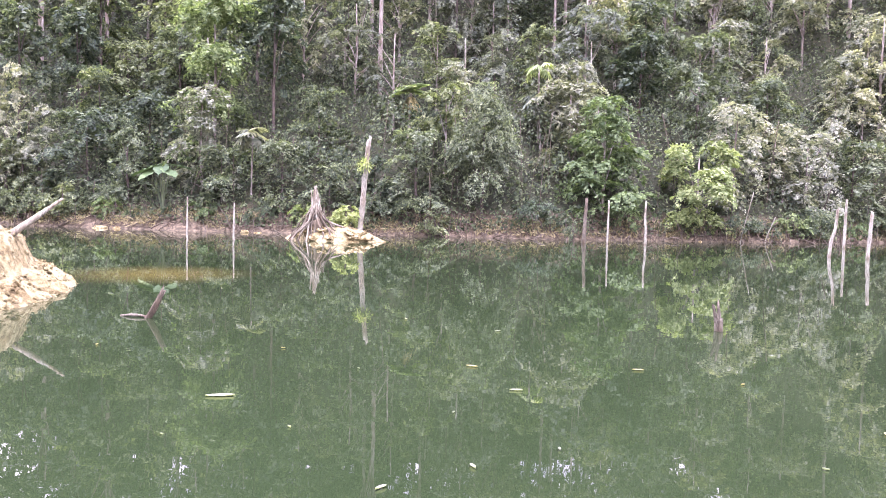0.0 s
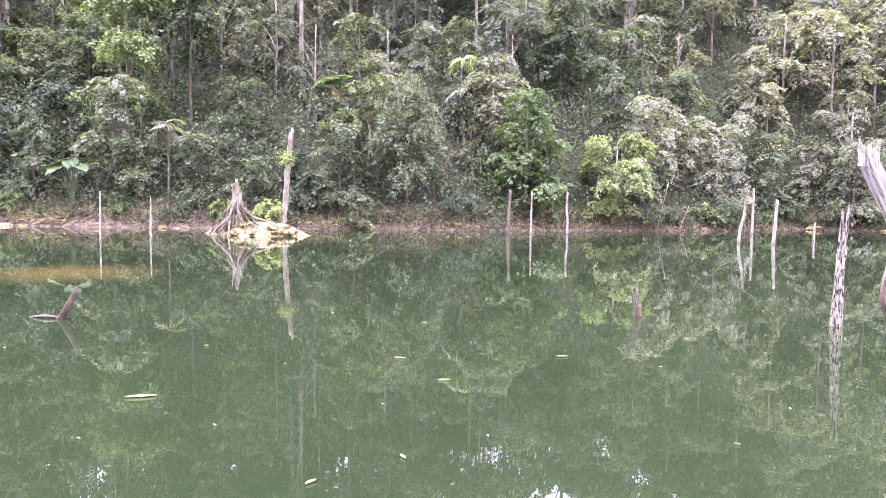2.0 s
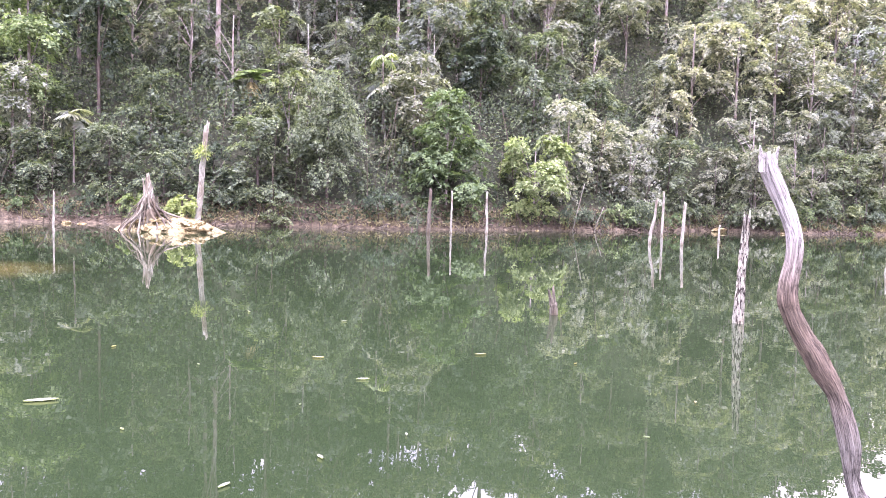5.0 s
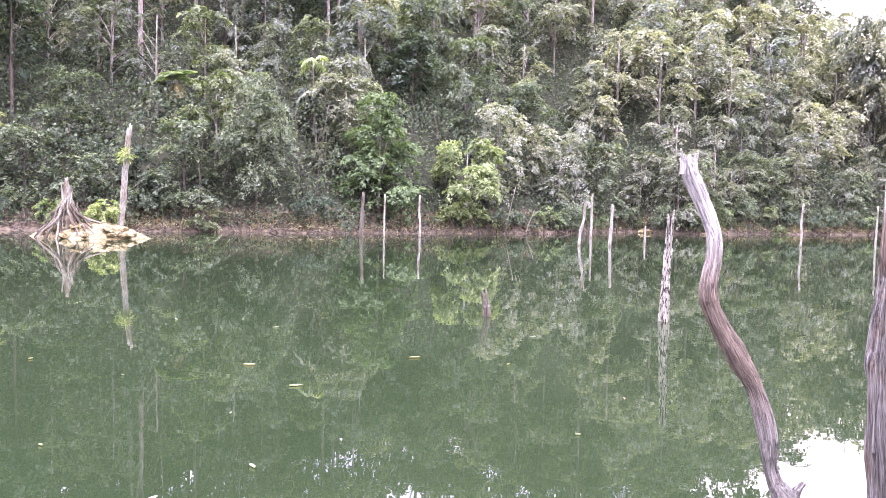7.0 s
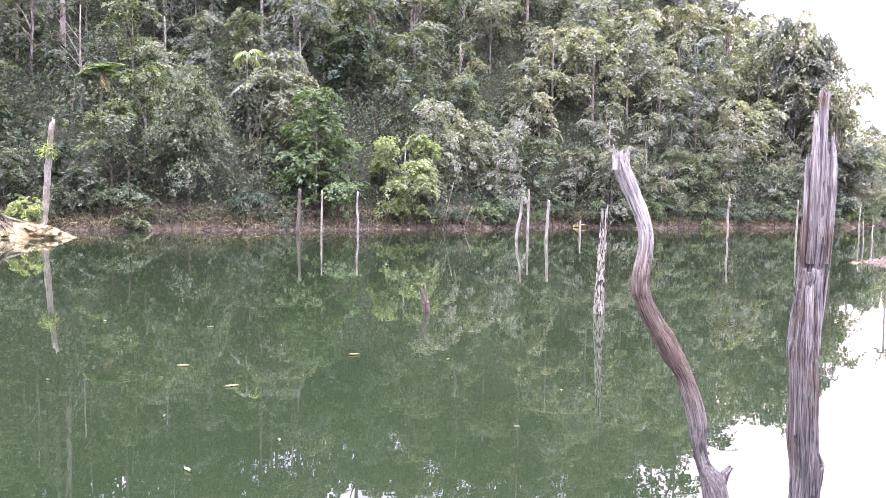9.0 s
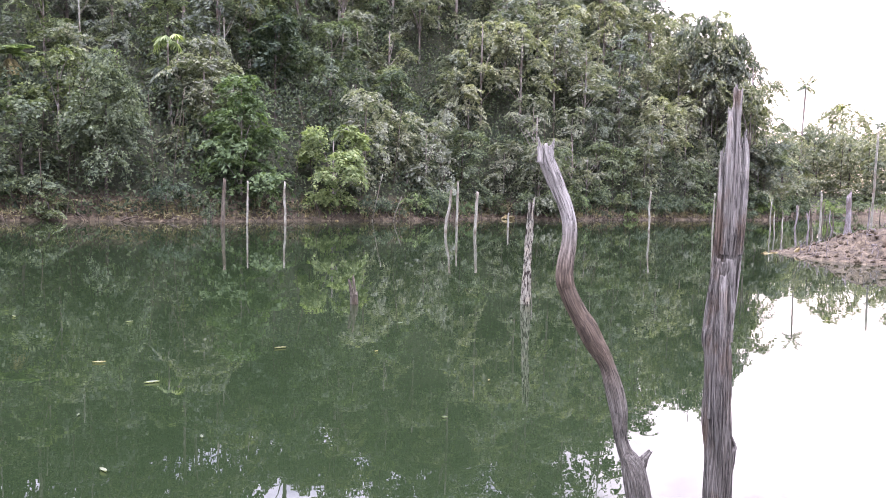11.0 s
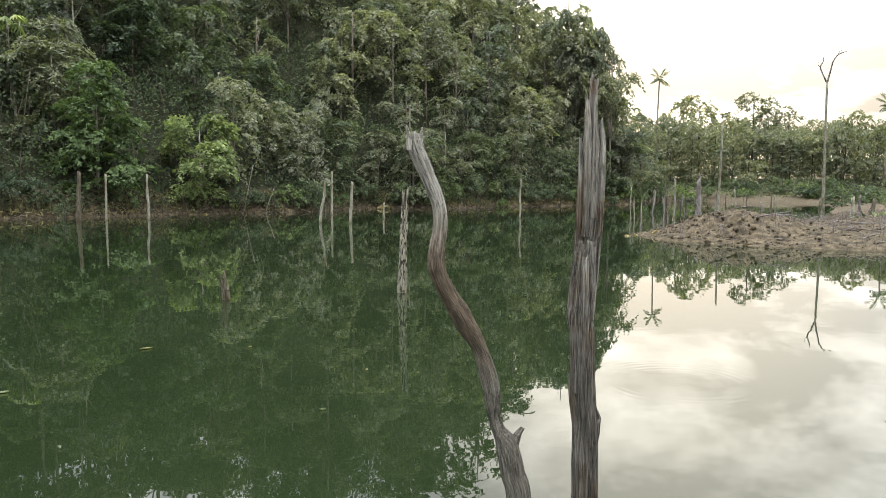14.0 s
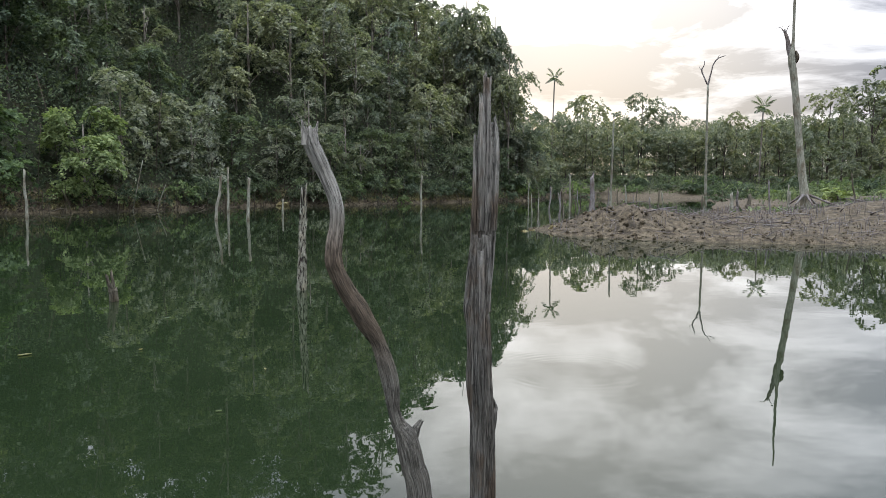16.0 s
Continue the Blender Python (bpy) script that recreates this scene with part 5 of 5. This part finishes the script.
# ---- mud flat: stumps, clods, branches, scrub ----
def build_mud_flat():
    rng = np.random.default_rng(47)
    for i, (x, y, h, r) in enumerate([(23.5, 36.0, 1.6, 0.06), (25.4, 38.5, 1.9, 0.07), (30.5, 42.5, 1.5, 0.06), (32.5, 45.0, 1.2, 0.08), (35.5, 44.0, 1.9, 0.07), (37.0, 47.0, 2.2, 0.09), (41.0, 49.0, 1.2, 0.10), (36.0, 38.0, 1.4, 0.08),
                                     (34.0, 33.5, 1.0, 0.16), (35.5, 34.5, 1.2, 0.12), (38.0, 36.0, 0.9, 0.20), (40.5, 35.0, 1.1, 0.14), (31.5, 28.5, 1.7, 0.07), (36.0, 27.0, 1.5, 0.06), (44.0, 38.0, 1.5, 0.10), (29.0, 36.5, 0.8, 0.09),
                                     (47.0, 55.0, 1.6, 0.10), (52.0, 60.0, 1.6, 0.12), (44.0, 61.0, 1.6, 0.09), (39.0, 56.0, 1.5, 0.08), (33.0, 52.0, 1.9, 0.08), (30.5, 48.0, 2.0, 0.08), (27.0, 44.0, 1.7, 0.07), (25.8, 42.0, 1.3, 0.06), (29.8, 45.5, 1.6, 0.06), (31.6, 46.8, 2.1, 0.07), (28.0, 47.0, 2.2, 0.06), (33.6, 48.6, 1.7, 0.07), (35.0, 51.0, 1.3, 0.08), (26.4, 39.8, 1.1, 0.05), (38.6, 51.5, 2.0, 0.07), (41.5, 54.0, 1.8, 0.07), (24.2, 40.2, 1.5, 0.05)]):
        z = max(ground_z(x, y), -0.3)
        ob = dead_pole("dead_stump", x, y, h, r, (rng.normal() * 0.15, rng.normal() * 0.1), [DEAD_WOOD, BROWN_WOOD, PALE_WOOD][i % 3], "broken dead stump rising from the mud flat", "stumps on the mud flat", 120 + i, 10, 12, 0.3, rng.normal() * 0.03, -0.6)
        ob.matrix_basis = pose(x, y, z - 0.05)
    n = 9000
    x, y = rng.uniform(14, 48, n * 4), rng.uniform(12, 46, n * 4)
    d = inside(FLAT_LAND, x, y)
    keep = (d > -0.15) & (rng.random(len(x)) < np.exp(-np.maximum(d, 0) / 5))
    x, y = x[keep][:n], y[keep][:n]
    z = height(x, y)
    ico = np.array([(0, 0, 1), (0.9, 0, 0.1), (0, 0.9, 0.15), (-0.9, 0, 0.05), (0, -0.9, 0.1), (0, 0, -0.6)])
    tri = np.array([(0, 1, 2), (0, 2, 3), (0, 3, 4), (0, 4, 1), (5, 2, 1), (5, 3, 2), (5, 4, 3), (5, 1, 4)])
    lump = np.exp(-((np.degrees(np.arctan2(x - 0.2, y - 1)) - 38.5) / 4.5) ** 2)
    size = (0.015 + 0.065 * rng.random(len(x)) ** 3) * (1 + 0.9 * lump)
    v = ico[None] * (0.7 + 0.6 * rng.random((len(x), 6, 1))) * size[:, None, None] + np.stack([x, y, z], 1)[:, None, :]
    f = (tri[None] + np.arange(len(x))[:, None, None] * 6).reshape(-1, 3)
    tagged(part("mud_clods", mesh_np("mud_clods", v.reshape(-1, 3), f), GROUND), "loose clods and stones along the mud flat", "clods", kind="stuff")
    pieces = []
    for i in range(2200):                            # dead stubble standing in the mud
        px, py = rng.uniform(15, 40), rng.uniform(12, 40)
        pz = ground_z(px, py)
        if pz < 0.02 or pz > 1.6:
            continue
        h, w = 0.08 + 0.4 * rng.random() ** 2, 0.008 + 0.012 * rng.random()
        pieces.append(tube([(px, py, pz - 0.05, w), (px + rng.normal() * 0.05, py, pz + h * 0.6, w), (px + rng.normal() * 0.1, py, pz + h, w * 0.5)], 4, 4))
    for i in range(260):
        az, r = radians(33 + 23 * rng.random()), 25 + 26 * rng.random()
        px, py = math.sin(az) * r, 1 + math.cos(az) * r
        pz = ground_z(px, py)
        if pz < 0.05:
            continue
        a, l, w = rng.random() * 6.28, 0.4 + 1.3 * rng.random(), 0.012 + 0.03 * rng.random() ** 2
        dx, dy, dz = math.cos(a) * l, math.sin(a) * l, 0.35 * rng.random() ** 2
        pieces.append(tube([(px, py, pz, w), (px + dx * 0.5, py + dy * 0.5, pz + dz * 0.5 + 0.03, w * 0.8), (px + dx, py + dy, pz + dz, w * 0.4)], 5, 5, 0.2, i))
    tagged(part("driftwood", tubes_mesh("driftwood", pieces), DEAD_WOOD), "scattered grey driftwood branches on the mud", "driftwood", kind="stuff")
    m = 42000
    az, r = np.radians(rng.uniform(30, 58, m)), rng.uniform(42, 150, m)
    x, y = np.sin(az) * r, 1 + np.cos(az) * r
    z = height(x, y)
    cover = vnoise(x * 0.22, y * 0.22, 81)
    keep = (z > 0.45) & ((r > np.where(np.degrees(az) < 45, 119, 80)) | (cover > 0.66)) & (inside(FLAT_LAND, x, y) > 1.5)
    x, y, z, cover = x[keep], y[keep], z[keep], cover[keep]
    k = len(x)
    c = np.stack([x, y, z + (0.2 + 1.3 * cover * (np.hypot(x, y) > 66)) * rng.random(k)], 1)
    size = 0.3 * (0.6 + 0.9 * rng.random(k))
    v, f = leaf_quads(c, unit(rng.normal(size=(k, 3)) * 0.5 + np.array([0, -0.4, 0.8])), rng.normal(size=(k, 3)) + np.array([0, 0, 0.7]), size, size * 0.4)
    tagged(part("scrub", mesh_np("scrub", v, f), LEAF_MID), "low green scrub and grass behind the mud flat", "scrub", kind="stuff")


build_mud_flat()


# ---- leaves floating on the lake ----
def floating_leaf(x, y, l, turn, mat, label):
    """A thin curled leaf, pointed at both ends."""
    t = np.linspace(0, 1, 9)
    w = l * 0.16 * np.sin(np.pi * t) ** 0.8 + 0.002
    verts, faces = [], []
    for i, (a, b) in enumerate(zip(t, w)):
        lift = 0.006 + 0.05 * l * (a - 0.4) ** 2
        verts += [((a - 0.5) * l, -b, lift + 0.012), ((a - 0.5) * l, 0, lift), ((a - 0.5) * l, b, lift + 0.012)]
        if i:
            k = i * 3
            faces += [(k - 3, k, k + 1, k - 2), (k - 2, k + 1, k + 2, k - 1)]
    ob = part("floating_leaf", smooth(mesh_np("floating_leaf", verts, faces)), mat)
    ob.matrix_basis = pose(x, y, 0, 0, 0, turn)
    return tagged(ob, label, "leaf", "leaves floating on the lake")


floating_leaf(-4.23, 6.75, 0.28, 30, LEAF_GREY, "long pale curled leaf floating on the water")
floating_leaf(-1.70, 8.24, 0.14, 20, LEAF_GREY, "pale curled leaf floating on the water")
for i, (x, y, l) in enumerate([(-2.47, 9.1, 0.14), (-1.83, 5.33, 0.10), (-1.4, 5.96, 0.09), (-0.64, 9.81, 0.14), (-2.0, 7.2, 0.05), (-3.1, 6.2, 0.05), (0.5, 9.6, 0.05), (-0.9, 6.6, 0.06), (1.0, 7.0, 0.05), (-5.0, 9.0, 0.06), (-4.6, 12, 0.12),
                              (0.9, 11.5, 0.1), (1.6, 8.2, 0.06), (-3.6, 8.4, 0.05), (-2.9, 11.6, 0.1), (-7.2, 8.1, 0.06), (-3.9, 5.6, 0.04)]):
    floating_leaf(x, y, l, i * 67, LEAF_GREY if i % 3 else LEAF_DRY, "small dead leaf floating on the water")


# ---- slender bare trunks and hanging vines in the forest ----
for i, (x, y, top, r) in enumerate([(-24.5, 62.3, 21.5, 0.10), (-28.8, 53.6, 16.0, 0.08), (-9.5, 56.5, 14.5, 0.06), (-37.0, 47.0, 17.0, 0.09), (-19.0, 55.0, 15.0, 0.07)]):
    z = ground_z(x, y)
    thing = empty("bare_tree", pose(x, y, z), "slender bare pale tree among the forest crowns", "tree")
    part("trunk", tubes_mesh("trunk", [tube([(0, 0, -0.3, r * 1.4), (0.1, 0, (top - z) * 0.5, r), (0.05, 0, top - z, r * 0.6)], 12, 8, 0.06, i)]), PALE_WOOD, thing)
    part("limb", tubes_mesh("limb", [tube([(0.08, 0, (top - z) * 0.8, r * 0.5), (0.5, -0.2, (top - z) * 0.88, r * 0.35), (0.8, -0.3, (top - z) * 0.97, r * 0.15)], 7, 5)]), PALE_WOOD, thing)


def build_vines():
    rng = np.random.default_rng(61)
    pieces = []
    for x, y in along_shore(1.5, 1.9, 0.7, 0.08, 0.80):
        if not -57 < math.degrees(math.atan2(x, y - 1)) < 33:
            continue
        z = ground_z(x, y) + 0.3
        top = z + 2.0 + 5.0 * rng.random()
        lx, ly, r = rng.normal() * 0.7, 0.8 * rng.random(), 0.012 + 0.016 * rng.random()
        pieces.append(tube([(x, y, z, r), (x + lx * 0.2, y + ly * 0.2, z + (top - z) * 0.4, r), (x + lx, y + ly, top, r)], 6, 4))
    tagged(part("hanging_vines", tubes_mesh("hanging_vines", pieces), ROOT_WOOD), "thin bare vines and saplings along the forest edge", "vines", kind="stuff")


build_vines()


# ---- dry grass hanging over the bank ----
def build_bank_grass(count=26000):
    rng = np.random.default_rng(67)
    p = np.asarray(NORTH_SHORE, float)
    seg = np.diff(p, axis=0)
    ln = np.linalg.norm(seg, axis=1)
    i = rng.choice(len(seg), count * 2, p=ln / ln.sum())
    q = p[i] + seg[i] * rng.random((count * 2, 1))
    nrm = np.stack([-seg[i][:, 1], seg[i][:, 0]], 1) / ln[i][:, None]
    x, y = (q + nrm * rng.uniform(-0.1, 1.5, (count * 2, 1))).T
    z = height(x, y)
    az = np.degrees(np.arctan2(x, y - 1))
    keep = (z > 0.03) & (az > -56) & (az < 33) & (vnoise(x * 0.8, y * 0.8, 83) > 0.42)
    x, y, z = x[keep][:count], y[keep][:count], z[keep][:count]
    n = len(x)
    l = 0.25 + 0.35 * rng.random(n)
    ax = unit(rng.normal(size=(n, 3)) * 0.55 + np.array([0, -0.7, 0.1]))
    c = np.stack([x, y, z + 0.1 + 0.25 * rng.random(n)], 1) + ax * 0.1
    v, f = leaf_tris(c, unit(rng.normal(size=(n, 3)) + np.array([0, -1, 1.0])), ax, l, np.full(n, 0.05))
    tagged(part("dry_grass", mesh_np("dry_grass", v, f), LEAF_DRY), "dry straw-coloured grass hanging over the muddy bank", "grass", kind="stuff")


build_bank_grass()


# ---- fern growing on the snag ----
rng_fern = np.random.default_rng(71)
n_f = 420
d_f = unit(rng_fern.normal(size=(n_f, 3)) * np.array([1, 1, 0.5]))
c_f = d_f * (0.12 + 0.42 * rng_fern.random((n_f, 1))) + np.array([0.36, -0.1, 3.95])
part("epiphyte_fern", mesh_np("epiphyte_fern", *leaf_tris(c_f, unit(d_f + np.array([0, 0, 1.0])), d_f + np.array([0, 0, -0.4]), 0.16 + 0.16 * rng_fern.random(n_f), np.full(n_f, 0.05))), LEAF_YELLOW, snag, "small yellowing fern clinging to the trunk")


# ---- rocks, leaning sticks and small plants ----
def rock(x, y, size, seed, mat, label):
    rng = np.random.default_rng(seed)
    bm = bmesh.new()
    bmesh.ops.create_icosphere(bm, subdivisions=2, radius=1.0)
    stretch = Vector((1.0 + 0.6 * rng.random(), 0.8 + 0.3 * rng.random(), 0.55 + 0.2 * rng.random()))
    for v in bm.verts:
        k = 0.8 + 0.45 * noise.noise(v.co * 1.4 + Vector((seed, 0, 0))) + 0.15 * noise.noise(v.co * 4)
        v.co = Vector((v.co.x * stretch.x, v.co.y * stretch.y, v.co.z * stretch.z)) * k * size
    me = bpy.data.meshes.new("rock")
    bm.to_mesh(me)
    bm.free()
    ob = part("rock", me, mat)
    ob.matrix_basis = pose(x, y, max(ground_z(x, y), -0.1) + size * 0.15, 0, 0, rng.random() * 360)
    return tagged(ob, label, "rock", "rocks by the water")


for i, (x, y, size) in enumerate([(15.5, 26.5, 0.24), (16.1, 26.9, 0.17), (16.7, 26.3, 0.22), (15.2, 25.4, 0.13), (17.4, 27.2, 0.15), (14.9, 26.1, 0.10)]):
    rock(x, y, size, i + 1, SANDY, "pale muddy rock at the tip of the mud flat")
for i, (x, y, size) in enumerate([(13.4, 62.6, 0.6), (18.0, 61.9, 0.35), (-1.0, 51.2, 0.25), (-36.5, 36.2, 0.4), (-35.2, 36.3, 0.3), (-27.0, 38.2, 0.45), (-26.2, 38.4, 0.3)]):
    rock(x, y, size, i + 20, SANDY, "pale rock lying at the foot of the bank")
dead_pole("leaning_stick", 1.4, 52.4, 3.3, 0.035, (0.7, 0), PALE_WOOD, "thin bare stick leaning out from the bank", "", 201, 8, 10, 0.1)
dead_pole("leaning_stick", 2.9, 53.2, 1.7, 0.035, (0.6, 0), PALE_WOOD, "thin bare stick leaning out from the bank", "", 202, 8, 10, 0.1)
dead_pole("leaning_stick", -20.6, 41.0, 3.6, 0.03, (0.15, 0), PALE_WOOD, "slim pale sapling trunk on the bank", "", 203, 8, 10, 0.1)
plant("fern", 44.2, 34.2, 1.5, 40, None, 1.0)
plant("fern", 47.5, 32.6, 1.1, 140, None, 0.7)
plant("fern", 44.5, 52.5, 1.1, 80)
far_pole = dead_pole("dead_pole", 36.7, 48.7, 7.0, 0.12, (0.1, 0), PALE_WOOD, "tall thin dead trunk standing beyond the mud flat", POLES, 204, 8, 14, 0.2)
far_pole.matrix_basis = pose(36.7, 48.7, 0)
rng_clay = np.random.default_rng(77)
for i in range(34):
    a, q = rng_clay.uniform(3.3, 6.1), rng_clay.uniform(0.55, 1.0)
    rock(-18.5 + math.cos(a) * 2.6 * q, 34.5 + math.sin(a) * 1.55 * q, rng_clay.uniform(0.12, 0.34), 40 + i, SANDY, "pale yellow clay lump under the root stump")


def build_clay_crumbs(count=3200):
    """Crumbled clay and straw on the mound."""
    rng = np.random.default_rng(79)
    x, y = rng.uniform(-17.5, -10.3, count * 4), rng.uniform(7.5, 15.2, count * 4)
    d = inside(CLAY_MOUND, x, y)
    keep = (d > -0.1) & (rng.random(len(x)) < np.exp(-np.abs(d - 0.3)))
    x, y = x[keep][:count], y[keep][:count]
    n = len(x)
    ico = np.array([(0, 0, 1), (0.9, 0, 0.1), (0, 0.9, 0.15), (-0.9, 0, 0.05), (0, -0.9, 0.1), (0, 0, -0.6)])
    tri = np.array([(0, 1, 2), (0, 2, 3), (0, 3, 4), (0, 4, 1), (5, 2, 1), (5, 3, 2), (5, 4, 3), (5, 1, 4)])
    size = 0.012 + 0.05 * rng.random(n) ** 3
    v = ico[None] * (0.6 + 0.8 * rng.random((n, 6, 1))) * size[:, None, None] + np.stack([x, y, height(x, y)], 1)[:, None, :]
    f = (tri[None] + np.arange(n)[:, None, None] * 6).reshape(-1, 3)
    tagged(part("clay_crumbs", mesh_np("clay_crumbs", v.reshape(-1, 3), f), SANDY), "crumbled lumps of pale clay on the mound", "clods", kind="stuff")


build_clay_crumbs()
